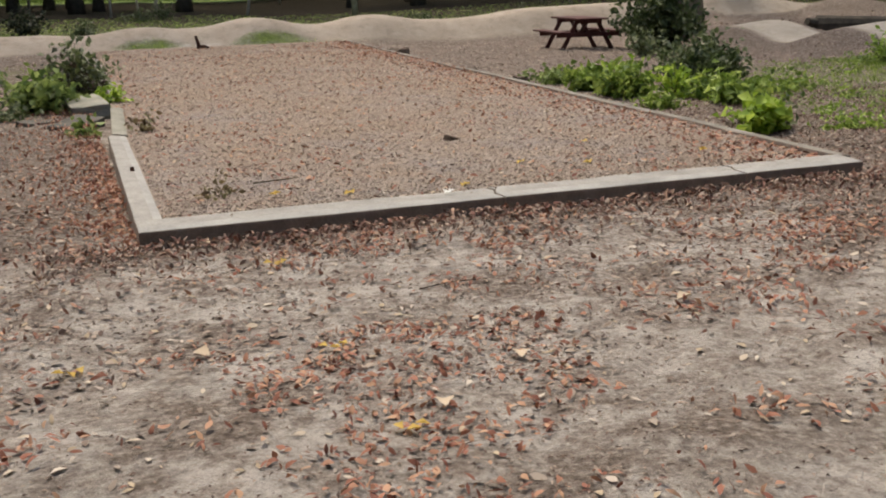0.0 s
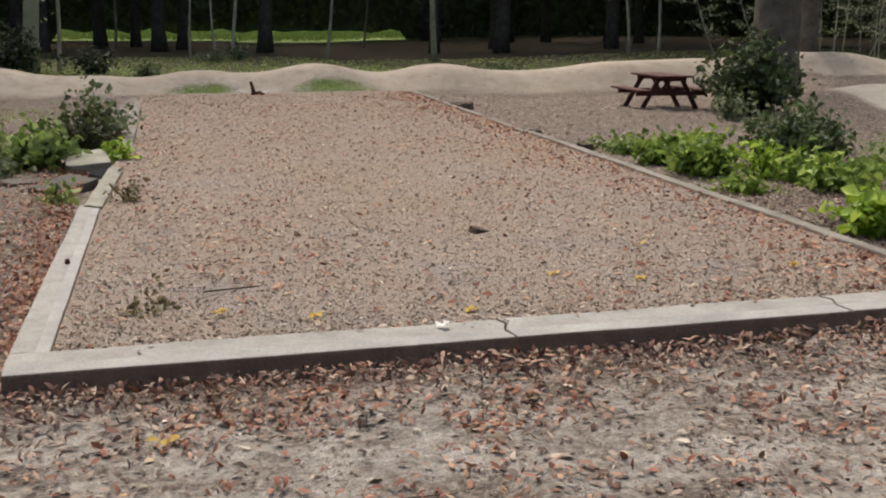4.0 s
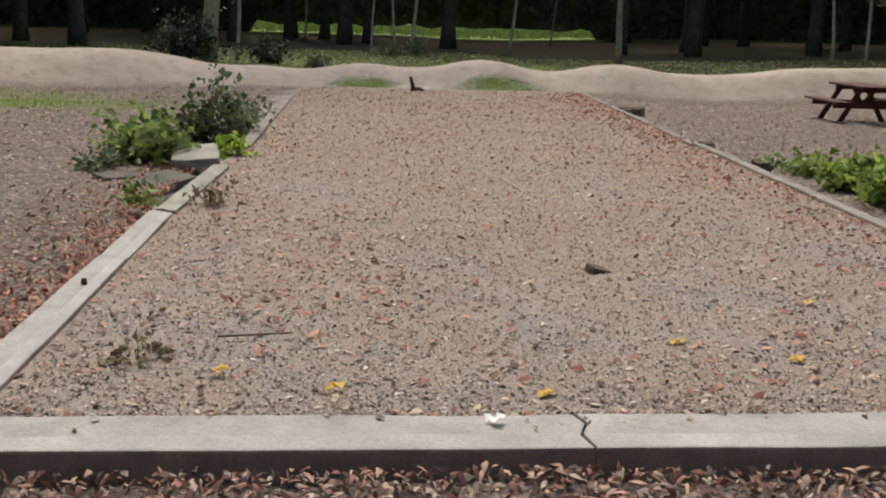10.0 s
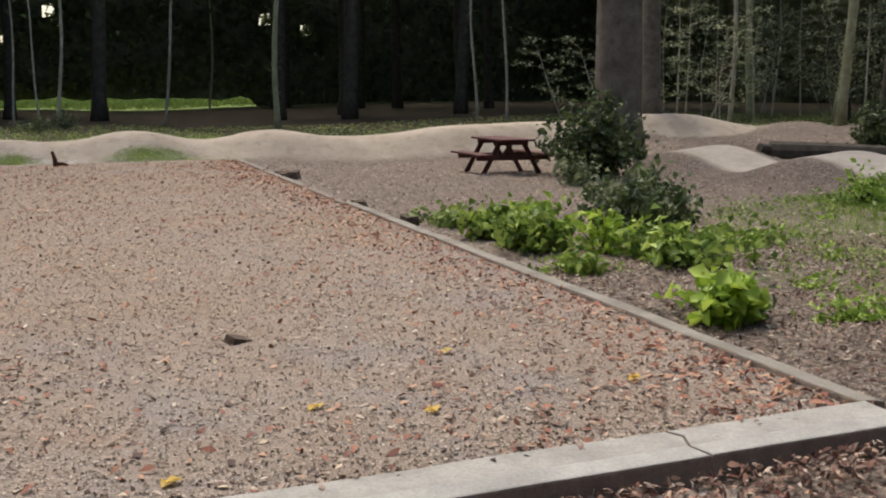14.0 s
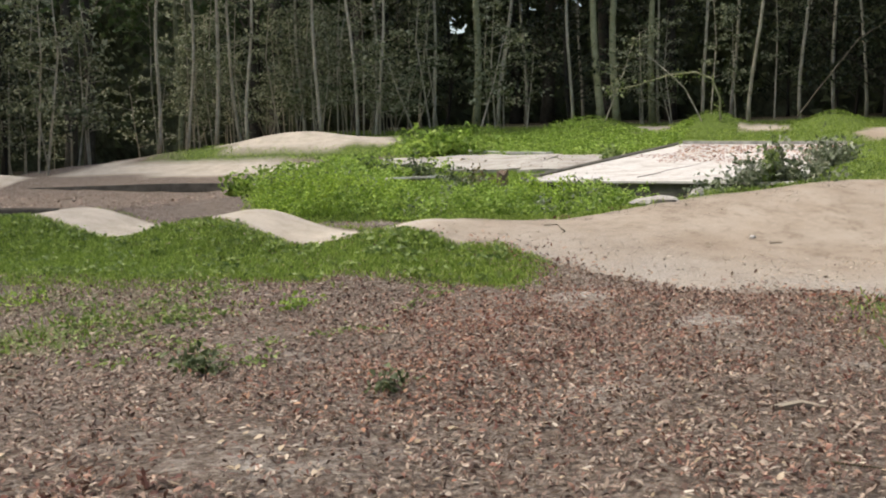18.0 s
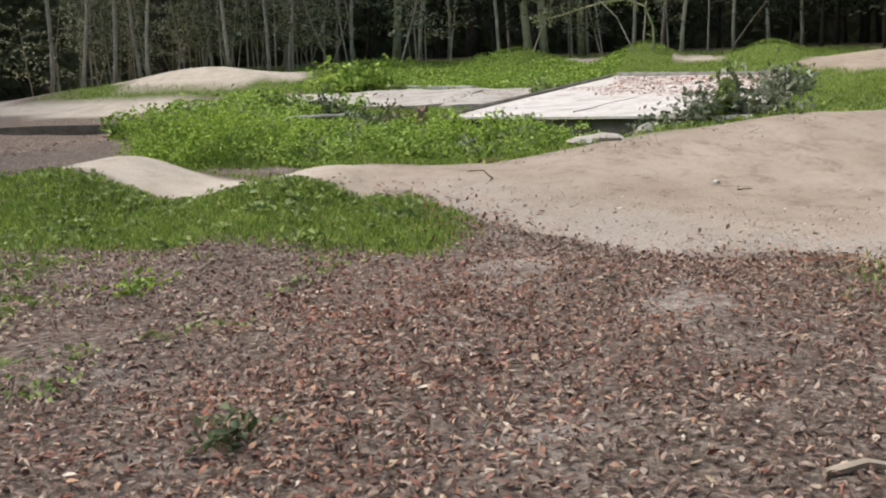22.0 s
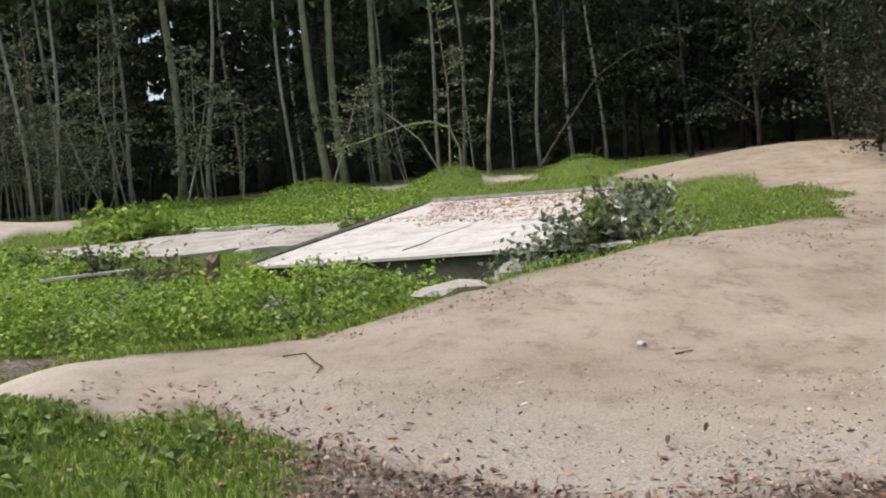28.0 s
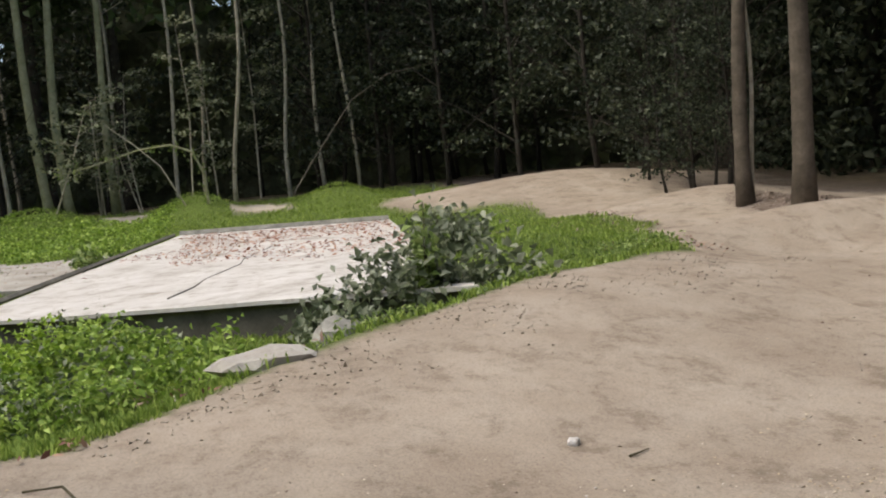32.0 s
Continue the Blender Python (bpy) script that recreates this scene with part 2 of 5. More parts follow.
    dirt = dirt * (1 - sstep(0.3, 0.6, np.maximum(bell(x, y, 1.9, 20.55, 1.0, 0.5), bell(x, y, 5.0, 20.55, 1.2, 0.5))))
    grass = np.maximum(grass, 0.3 * sstep(24, 26, y) * sstep(42, 32, y))
    grass = np.maximum(grass, sstep(88, 92, y))
    bumpy = 0.03 * (soft_noise(x, y, 1.3) + 0.5 * soft_noise(x, y, 3.1, 2.0)) * (1 - sstep(25, 60, np.hypot(x - 8, y - 6)))
    return z + bumpy * (1 - 0.8 * dirt), dirt, np.clip(grass, 0, 1) * (1 - dirt)


def axis(lo, hi, fine, far):
    mid = list(np.arange(lo, hi + 1e-6, fine))
    step, a, b = fine, lo, hi
    left, right = [], []
    while b < far:
        step *= 1.12
        a, b = a - step, b + step
        left.append(a)
        right.append(b)
    return np.array(left[::-1] + mid + right)


def grid_mesh(name, xs, ys, z, fields):
    nx, ny = len(xs), len(ys)
    X, Y = np.meshgrid(xs, ys)
    co = np.stack([X, Y, z], -1).reshape(-1, 3)
    i = (np.arange(ny - 1)[:, None] * nx + np.arange(nx - 1)[None, :]).ravel()
    quads = np.stack([i, i + 1, i + nx + 1, i + nx], 1)
    me = bpy.data.meshes.new(name)
    me.vertices.add(len(co))
    me.vertices.foreach_set("co", co.ravel())
    me.loops.add(quads.size)
    me.loops.foreach_set("vertex_index", quads.ravel().astype(np.int32))
    me.polygons.add(len(quads))
    me.polygons.foreach_set("loop_start", np.arange(0, quads.size, 4, dtype=np.int32))
    me.update(calc_edges=True)
    me.shade_smooth()
    for key, val in fields.items():
        a = me.attributes.new(key, "FLOAT", "POINT")
        a.data.foreach_set("value", val.ravel().astype(np.float32))
    return me


xs, ys = axis(-7, 24, 0.13, 420), axis(-8, 24, 0.13, 420)
X, Y = np.meshgrid(xs, ys)
Z, D, G = terrain(X, Y)
Z = np.where((X > -0.3) & (X < 5.66 + 0.0546 * Y) & (Y > 0.05) & (Y < BED_Y + 0.4), np.minimum(Z, -0.12), Z)

m_ground, nt, bsdf = material("ground_soil", 0.95, 0.15)
sand = ramp(nt, noise_tex(nt, 5.5, 10.0, 0.76), [(0.36, (0.23, 0.185, 0.155)), (0.46, (0.41, 0.365, 0.322)), (0.55, (0.57, 0.535, 0.49))])
litter = ramp(nt, noise_tex(nt, 22.0, 5.0, 0.7), [(0.36, (0.1, 0.075, 0.061)), (0.5, (0.2, 0.16, 0.131)), (0.64, (0.37, 0.32, 0.272))])
add = nt.nodes.new("ShaderNodeMath")
add.operation = "ADD"
nt.links.new(attr(nt, "litter"), add.inputs[0])
nt.links.new(ramp(nt, noise_tex(nt, 2.2, 8.0, 0.75), [(0.44, (0.0, 0.0, 0.0)), (0.58, (0.62, 0.62, 0.62))]), add.inputs[1])
add.use_clamp = True
soil = blend(nt, add.outputs[0], sand, litter)
dirt_c = ramp(nt, noise_tex(nt, 1.3, 4.0, 0.6), [(0.32, (0.3, 0.25, 0.2)), (0.5, (0.335, 0.285, 0.232)), (0.7, (0.37, 0.322, 0.268))])
damp = ramp(nt, noise_tex(nt, 0.55, 5.0, 0.65), [(0.38, (0.91, 0.9, 0.89)), (0.6, (1.02, 1.02, 1.02))])
wet = nt.nodes.new("ShaderNodeMix")
wet.data_type, wet.blend_type = "RGBA", "MULTIPLY"
wet.inputs[0].default_value = 1.0
nt.links.new(dirt_c, wet.inputs[6])
nt.links.new(damp, wet.inputs[7])
scuff = ramp(nt, noise_tex(nt, 3.2, 14.0, 0.8), [(0.42, (1.06, 1.06, 1.06)), (0.52, (0.99, 0.99, 0.99)), (0.6, (0.72, 0.7, 0.68))])
worn = nt.nodes.new("ShaderNodeMix")
worn.data_type, worn.blend_type = "RGBA", "MULTIPLY"
worn.inputs[0].default_value = 1.0
nt.links.new(wet.outputs[2], worn.inputs[6])
nt.links.new(scuff, worn.inputs[7])
gravel = ramp(nt, noise_tex(nt, 55.0, 7.0, 0.8), [(0.36, (0.16, 0.145, 0.13)), (0.5, (0.32, 0.295, 0.265)), (0.64, (0.5, 0.47, 0.43))])
stony = blend(nt, attr(nt, "toe"), worn.outputs[2], gravel)
dirt_c = blend(nt, attr(nt, "dust"), stony, ramp(nt, noise_tex(nt, 3.0, 7.0, 0.65), [(0.35, (0.43, 0.385, 0.315)), (0.65, (0.57, 0.52, 0.44))]))
grass_c = ramp(nt, noise_tex(nt, 7.0, 6.0, 0.7), [(0.35, (0.085, 0.125, 0.028)), (0.65, (0.165, 0.235, 0.05))])
# soil of the wood, darkened in its colour for the shade under trees
shaded_humus = ramp(nt, noise_tex(nt, 3.0, 7.0, 0.7), [(0.35, (0.035, 0.028, 0.02)), (0.6, (0.075, 0.062, 0.04)), (0.75, (0.09, 0.09, 0.045))])
soil = blend(nt, attr(nt, "shaded_humus"), soil, shaded_humus)
ground_c = blend(nt, attr(nt, "dirt"), blend(nt, attr(nt, "grass"), soil, grass_c), dirt_c)
speck = ramp(nt, noise_tex(nt, 70.0, 6.0, 0.85), [(0.34, (0.62, 0.6, 0.58)), (0.5, (1.0, 1.0, 1.0)), (0.7, (1.15, 1.13, 1.1))])
grit = nt.nodes.new("ShaderNodeMix")
grit.data_type, grit.blend_type = "RGBA", "MULTIPLY"
grit.inputs[0].default_value = 1.0
nt.links.new(ground_c, grit.inputs[6])
nt.links.new(speck, grit.inputs[7])
nt.links.new(grit.outputs[2], bsdf.inputs["Base Color"])
clod = nt.nodes.new("ShaderNodeMath")
clod.operation = "MULTIPLY_ADD"
nt.links.new(noise_tex(nt, 14.0, 5.0, 0.65), clod.inputs[0])
clod.inputs[1].default_value = 1.0
nt.links.new(noise_tex(nt, 38.0, 6.0, 0.75), clod.inputs[2])
soft = nt.nodes.new("ShaderNodeMapRange")
nt.links.new(attr(nt, "dirt"), soft.inputs["Value"])
soft.inputs["To Min"].default_value, soft.inputs["To Max"].default_value = 0.9, 0.24
b = nt.nodes.new("ShaderNodeBump")
b.inputs["Distance"].default_value = 0.04
nt.links.new(soft.outputs[0], b.inputs["Strength"])
nt.links.new(clod.outputs[0], b.inputs["Height"])
nt.links.new(b.outputs[0], bsdf.inputs["Normal"])

wob = 0.32 * (soft_noise(X, Y, 2.3, 3.0) + 0.6 * soft_noise(X, Y, 5.1, 4.0))
G = np.clip(np.where((G > 0.02) & (G < 0.98), G + wob * 0.8, G), 0, 1)
D = np.clip(np.where((D > 0.02) & (D < 0.98), D + wob * 0.6, D), 0, 1)
L = np.maximum(0.85 * sstep(3.4, 5.4, X) * sstep(9, 4, Y), 0.95 * sstep(5.5, 6.5, X) * sstep(2, 6, Y))
L = np.maximum(L, 0.95 * sstep(0.5, -0.6, X) * sstep(-0.5, 1.0, Y))
L = np.maximum(L, 0.45 * np.exp(-np.abs(Y + 0.1) / 0.35) * (X > -0.8) * (X < 6.2))
L = np.maximum(L, 0.8 * sstep(24, 27, Y))
L = np.clip(L + 0.9 * wob + 0.12, 0, 1)
BARE = np.maximum(bell(X, Y, 11.65, -1.0, 0.7, 0.4), np.maximum(bell(X, Y, 10.5, -2.2, 0.6, 0.35), np.maximum(bell(X, Y, 6.6, -0.6, 0.5, 0.35), bell(X, Y, 8.6, -1.8, 0.5, 0.3))))
L = L * (1 - 0.75 * BARE)
DUST = np.maximum(0.8 * roller_track(X, Y)[1] * sstep(0.5, 2.0, Y), sstep(25.5, 27.5, X) * sstep(2.0, 6.0, Y))
DUST = np.maximum(DUST, np.maximum(0.2 * sstep(18, 20, Y), 0.8 * sstep(37, 38, X)))
# where the ground takes the dark colour that stands in for tree shade
SHADED = np.maximum(sstep(23.5, 26.5, Y) * sstep(94, 90, Y), np.maximum(sstep(44, 47, X), np.maximum(sstep(-11.0, -13.5, Y) * sstep(60, 10, np.abs(Y)), sstep(-12, -15, X))))
SHADED = np.clip(SHADED + 0.2 * wob * (SHADED > 0.02), 0, 1)
TOE_X = np.interp(Y, [c[1] for c in TOE][::-1], [c[0] for c in TOE][::-1])
GRIT = np.clip(sstep(2.3, 0.1, X - TOE_X) * (0.6 + 0.9 * wob) * sstep(1.2, -0.6, Y), 0, 0.85)
ground = new("ground", grid_mesh("ground", xs, ys, Z, {"toe": GRIT, "dirt": D, "grass": G, "litter": L, "dust": DUST, "shaded_humus": SHADED}))
ground.data.materials.append(m_ground)
tagged(ground, "sandy woodland ground with leaf litter, grass and tan dirt track", "ground", kind="structure")


def hgt(x, y):
    return float(terrain(np.array([x]), np.array([y]))[0][0])


# ---- helpers for things ----
def part(name, bm, mat, parent=None, label="", smooth=False):
    me = bpy.data.meshes.new(name)
    bm.to_mesh(me)
    bm.free()
    if smooth:
        me.shade_smooth()
    me.materials.append(mat)
    ob = new(name, me)
    if parent is not None:
        ob.parent = parent
    if label:
        ob["label"] = label
    return ob


def box_bm(x0, y0, z0, x1, y1, z1, bev=0.0, bm=None):
    bm = bm or bmesh.new()
    made = bmesh.ops.create_cube(bm, size=1.0)["verts"]
    for v in made:
        v.co = Vector((x0 + (v.co.x + 0.5) * (x1 - x0), y0 + (v.co.y + 0.5) * (y1 - y0), z0 + (v.co.z + 0.5) * (z1 - z0)))
    if bev:
        edges = list({e for v in made for e in v.link_edges})
        bmesh.ops.bevel(bm, geom=edges, offset=bev, segments=2, affect="EDGES", profile=0.6)
    return bm


m_concrete = simple("concrete", (0.30, 0.296, 0.278), (0.44, 0.433, 0.408), 3.0, 0.9, 0.5, 70.0)

# ---- gravel bed ----
def bed_z(x, y):
    return 0.008 * soft_noise(x, y, 2.1, 5.0) + 0.015 * soft_noise(x, y, 0.5, 9.0)


bx, by = np.arange(0.1, 6.75, 0.12), np.arange(0.1, BED_Y + 0.9, 0.12)
BXX, BYY = np.meshgrid(bx, by)
BZ = bed_z(BXX, BYY)
m_bed, nt, bsdf = material("gravel_bed", 0.95, 0.15)
g1 = ramp(nt, noise_tex(nt, 70.0, 6.0, 0.75), [(0.33, (0.175, 0.146, 0.128)), (0.5, (0.29, 0.252, 0.226)), (0.68, (0.48, 0.435, 0.395))])
g2 = ramp(nt, noise_tex(nt, 1.1, 7.0, 0.7), [(0.36, (0.84, 0.84, 0.87)), (0.5, (1.0, 0.95, 0.89)), (0.66, (0.94, 0.81, 0.7))])
mul = nt.nodes.new("ShaderNodeMix")
mul.data_type, mul.blend_type = "RGBA", "MULTIPLY"
mul.inputs[0].default_value = 1.0
nt.links.new(g1, mul.inputs[6])
nt.links.new(g2, mul.inputs[7])
chip = ramp(nt, noise_tex(nt, 45.0, 7.0, 0.78), [(0.36, (0.185, 0.136, 0.1)), (0.5, (0.272, 0.21, 0.16)), (0.64, (0.41, 0.335, 0.265))])
nt.links.new(blend(nt, attr(nt, "sandy"), mul.outputs[2], chip), bsdf.inputs["Base Color"])
bump(nt, bsdf, noise_tex(nt, 60.0, 5.0, 0.7), 0.8, 0.02)
SANDY = np.clip(sstep(1.0, 7.0, BYY) * 0.7 + 0.45 * soft_noise(BXX, BYY, 0.7, 40.0) + 0.3 * soft_noise(BXX, BYY, 2.3, 41.0), 0, 1)
bed_mesh = grid_mesh("gravel_bed", bx, by, BZ, {"sandy": SANDY})
for v in bed_mesh.vertices:
    lo, hi = 0.12 + 0.018 * v.co.y, 5.55 + 0.0546 * v.co.y
    v.co.x = lo + (v.co.x - bx[0]) / (bx[-1] - bx[0]) * (hi - lo)
    v.co.z = float(bed_z(v.co.x, v.co.y))
bed = new("gravel_bed", bed_mesh)
bed.data.materials.append(m_bed)
tagged(bed, "flat bed of gravel mixed with wood chips and fallen leaves", "gravel bed", kind="structure")


rng = np.random.default_rng(7)


def thing(name, label, category, at=(0, 0, 0), turn=0.0, group=""):
    ob = new(name)
    ob.matrix_world = pose(*at, 0, 0, turn)
    return tagged(ob, label, category, group)


def mesh_from(name, verts, faces, mat, parent=None, label="", smooth=False):
    me = bpy.data.meshes.new(name)
    if isinstance(verts, list):
        me.from_pydata(verts, [], faces if isinstance(faces, list) else faces.tolist())
    else:
        me.vertices.add(len(verts))
        me.vertices.foreach_set("co", verts.astype(np.float32).ravel())
        me.loops.add(faces.size)
        me.loops.foreach_set("vertex_index", faces.astype(np.int32).ravel())
        me.polygons.add(len(faces))
        me.polygons.foreach_set("loop_start", np.arange(0, faces.size, faces.shape[1], dtype=np.int32))
        me.update(calc_edges=True)
    if smooth:
        me.shade_smooth()
    me.materials.append(mat)
    ob = new(name, me)
    if parent is not None:
        ob.parent = parent
    if label:
        ob["label"] = label
    return ob


def leaf_arrays(P, size, flat=0.0, aspect=0.6, curl=0.25):
    """One folded, pointed leaf of four corners at each place of P."""
    n = len(P)
    size = np.broadcast_to(size, (n,))[:, None]
    up = rng.normal(size=(n, 3)) * (1 - flat) + np.array((0, 0, 1.0)) * (flat + 1e-3)
    up /= np.linalg.norm(up, axis=1, keepdims=True)
    a = rng.normal(size=(n, 3))
    a -= up * (a * up).sum(1, keepdims=True)
    a /= np.linalg.norm(a, axis=1, keepdims=True)
    b = np.cross(up, a)
    lift = up * size * curl
    V = np.stack([P - a * size * 0.5, P - b * size * aspect * 0.5 + lift, P + a * size * 0.5, P + b * size * aspect * 0.5 + lift], 1).reshape(-1, 3)
    i = np.arange(n)[:, None] * 4
    F = np.concatenate([i + np.array([[0, 1, 2]]), i + np.array([[0, 2, 3]])], 0)
    return V, F


def leaves(name, P, size, mat, parent=None, label="", flat=0.0, aspect=0.6, curl=0.25):
    V, F = leaf_arrays(P, size, flat, aspect, curl)
    return mesh_from(name, V, F, mat, parent, label)


def dead_leaf_arrays(P, size, flat=0.8, aspect=0.4, curl=0.2):
    """A long dry leaf at each place of P: six corners, arched along its length and folded across."""
    n = len(P)
    size = np.broadcast_to(size, (n,))[:, None]
    up = rng.normal(size=(n, 3)) * (1 - flat) + np.array((0, 0, 1.0)) * (flat + 1e-3)
    up /= np.linalg.norm(up, axis=1, keepdims=True)
    a = rng.normal(size=(n, 3))
    a -= up * (a * up).sum(1, keepdims=True)
    a /= np.linalg.norm(a, axis=1, keepdims=True)
    b = np.cross(up, a)
    fold, arch = rng.uniform(-0.3, 1.6, (n, 1)) * curl, rng.uniform(-0.8, 1.4, (n, 1)) * curl
    wide = aspect * rng.uniform(0.6, 1.3, (n, 1))
    rows = []
    for along, across in ((-0.5, 0), (-0.16, -0.5), (-0.16, 0.5), (0.2, -0.36), (0.2, 0.36), (0.5, 0)):
        lift = fold * abs(across) * 0.7 + arch * (0.25 - along * along)
        rows.append(P + size * (a * along + b * wide * across + up * lift))
    V = np.stack(rows, 1).reshape(-1, 3)
    i = np.arange(n)[:, None] * 6
    F = np.concatenate([i + np.array([t]) for t in ((0, 1, 2), (1, 3, 4), (1, 4, 2), (3, 5, 4))], 0)
    return V, F


def tube(path, radii, sides=7):
    """A tapered tube along a path, as vertices and faces."""
    V, F = [], []
    path = [Vector(p) for p in path]
    for k, p in enumerate(path):
        d = (path[min(k + 1, len(path) - 1)] - path[max(k - 1, 0)]).normalized()
        u = d.cross(Vector((0.3, 1, 0.1))).normalized()
        w = d.cross(u)
        for j in range(sides):
            t = 2 * math.pi * j / sides
            V.append(tuple(p + (u * math.cos(t) + w * math.sin(t)) * radii[k]))
    for k in range(len(path) - 1):
        for j in range(sides):
            a, b = k * sides + j, k * sides + (j + 1) % sides
            F.append((a, b, b + sides, a + sides))
    F.append(tuple(range(sides))[::-1])
    F.append(tuple(range((len(path) - 1) * sides, len(path) * sides)))
    return V, F


def join(*meshes):
    V, F = [], []
    for v, f in meshes:
        o = len(V)
        V += list(v)
        F += [tuple(i + o for i in q) for q in f]
    return V, F


def clumps(centres, per, spread):
    c = np.repeat(np.array(centres, float), per, axis=0)
    return c + rng.normal(size=c.shape) * spread


# ---- colours of things ----
m_litter = leafy("fallen_leaves", (0.085, 0.056, 0.046), (0.225, 0.148, 0.118), (0.46, 0.375, 0.30), 0.8, 0.1)
m_russet = leafy("russet_leaves", (0.11, 0.052, 0.043), (0.26, 0.125, 0.093), (0.46, 0.31, 0.225), 0.75, 0.1)
m_rust_leaf = leafy("rust_red_leaves", (0.16, 0.06, 0.042), (0.34, 0.145, 0.095), (0.50, 0.31, 0.20), 0.75, 0.1)
m_litter_pale = leafy("pale_fallen_leaves", (0.40, 0.32, 0.22), (0.50, 0.40, 0.28), (0.62, 0.55, 0.46), 0.8, 0.1)
m_litter_dark = leafy("dark_fallen_leaves", (0.06, 0.042, 0.034), (0.12, 0.08, 0.063), (0.2, 0.13, 0.10), 0.8, 0.1)
m_yellow = leafy("yellow_leaves", (0.50, 0.33, 0.06), (0.62, 0.45, 0.12), (0.55, 0.30, 0.05), 0.7)
m_chips = leafy("stone_and_wood_chips", (0.18, 0.138, 0.11), (0.305, 0.25, 0.203), (0.5, 0.435, 0.365), 0.9, 0.0)
m_grit = leafy("grey_grit", (0.19, 0.168, 0.145), (0.33, 0.295, 0.255), (0.54, 0.505, 0.46), 0.9, 0.0)
m_clod = leafy("crumbled_soil", (0.24, 0.2, 0.16), (0.32, 0.272, 0.222), (0.42, 0.37, 0.31), 0.95, 0.0)
m_green = leafy("green_leaves", (0.132, 0.220, 0.036), (0.281, 0.424, 0.072), (0.451, 0.588, 0.144), 0.5)
m_lime = leafy("lime_leaves", (0.198, 0.328, 0.036), (0.319, 0.463, 0.060), (0.473, 0.610, 0.112), 0.5)
m_dark_green = leafy("dark_green_leaves", (0.03, 0.05, 0.018), (0.062, 0.092, 0.034), (0.13, 0.165, 0.075), 0.5)
m_bramble = leafy("bramble_leaves", (0.065, 0.09, 0.04), (0.13, 0.17, 0.075), (0.27, 0.31, 0.18), 0.45)
# near-black leaves with a few pale ones: wood shade and lit sprays as colour
m_shade_leaf = leafy("shade_dark_leaves", (0.012, 0.02, 0.01), (0.026, 0.037, 0.02), (0.095, 0.112, 0.068), 0.5)
m_greyleaf = leafy("grey_green_leaves", (0.09, 0.115, 0.06), (0.18, 0.215, 0.125), (0.40, 0.43, 0.33), 0.4)
m_wilt = leafy("wilted_leaves", (0.14, 0.10, 0.065), (0.23, 0.18, 0.10), (0.27, 0.26, 0.14), 0.6)
m_fresh = leafy("fresh_green_leaves", (0.097, 0.165, 0.030), (0.205, 0.308, 0.060), (0.389, 0.495, 0.119), 0.5)
m_herb = leafy("herb_leaves", (0.105, 0.162, 0.043), (0.210, 0.297, 0.081), (0.378, 0.464, 0.170), 0.5)
m_purple = leafy("purple_leaves", (0.035, 0.02, 0.02), (0.06, 0.07, 0.03), (0.08, 0.11, 0.04), 0.5)
m_canopy = leafy("canopy_leaves", (0.045, 0.07, 0.025), (0.07, 0.11, 0.04), (0.10, 0.15, 0.06), 0.6)
m_spray = leafy("understorey_leaves", (0.085, 0.105, 0.055), (0.18, 0.205, 0.115), (0.40, 0.42, 0.29), 0.5)
m_bark_tan = simple("tan_bark", (0.10, 0.086, 0.068), (0.2, 0.175, 0.142), 4.0, 0.95, 0.7, 26.0)
m_grass = leafy("grass_blades", (0.143, 0.220, 0.040), (0.248, 0.356, 0.068), (0.418, 0.520, 0.132), 0.6)
m_lawn = leafy("lawn_blades", (0.07, 0.105, 0.025), (0.11, 0.16, 0.037), (0.17, 0.23, 0.06), 0.7)
m_bark = simple("bark", (0.29, 0.262, 0.198), (0.57, 0.525, 0.42), 4.0, 0.95, 0.7, 26.0)
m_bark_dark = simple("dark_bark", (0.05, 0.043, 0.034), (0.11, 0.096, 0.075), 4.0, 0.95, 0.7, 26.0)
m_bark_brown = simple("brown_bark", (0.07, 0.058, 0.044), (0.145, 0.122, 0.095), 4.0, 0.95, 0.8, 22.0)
m_moss = simple("mossy_bark", (0.24, 0.245, 0.13), (0.42, 0.415, 0.27), 4.0, 0.95, 0.7, 26.0)
m_stem = simple("stems", (0.05, 0.045, 0.025), (0.10, 0.085, 0.05), 9.0, 0.9, 0.3, 60.0)
m_wood = simple("red_brown_stain", (0.07, 0.026, 0.024), (0.125, 0.044, 0.039), 6.0, 0.65, 0.3, 40.0)
m_deadwood = simple("dead_wood", (0.07, 0.05, 0.04), (0.16, 0.12, 0.09), 7.0, 0.95, 0.6, 40.0)
m_pale_bark = simple("weathered_stump", (0.14, 0.095, 0.07), (0.27, 0.2, 0.15), 9.0, 0.95, 0.7, 40.0)
m_pale_wood = simple("weathered_pale_wood", (0.34, 0.29, 0.22), (0.48, 0.42, 0.34), 7.0, 0.9, 0.4, 40.0)
m_rust = simple("rusty_metal", (0.05, 0.025, 0.018), (0.11, 0.05, 0.03), 12.0, 0.8, 0.4, 60.0)
m_stone = simple("grey_stone", (0.2, 0.195, 0.17), (0.40, 0.39, 0.35), 5.0, 0.9, 0.6, 30.0)
m_dark_conc = simple("damp_and_shaded_concrete", (0.07, 0.065, 0.055), (0.15, 0.14, 0.12), 3.0, 0.9, 0.6, 40.0)
m_slab, nt, bsdf = material("pale_concrete", 0.85, 0.2)
pale = ramp(nt, noise_tex(nt, 1.3, 9.0, 0.72), [(0.35, (0.36, 0.33, 0.295)), (0.47, (0.52, 0.5, 0.475)), (0.65, (0.62, 0.605, 0.585))])
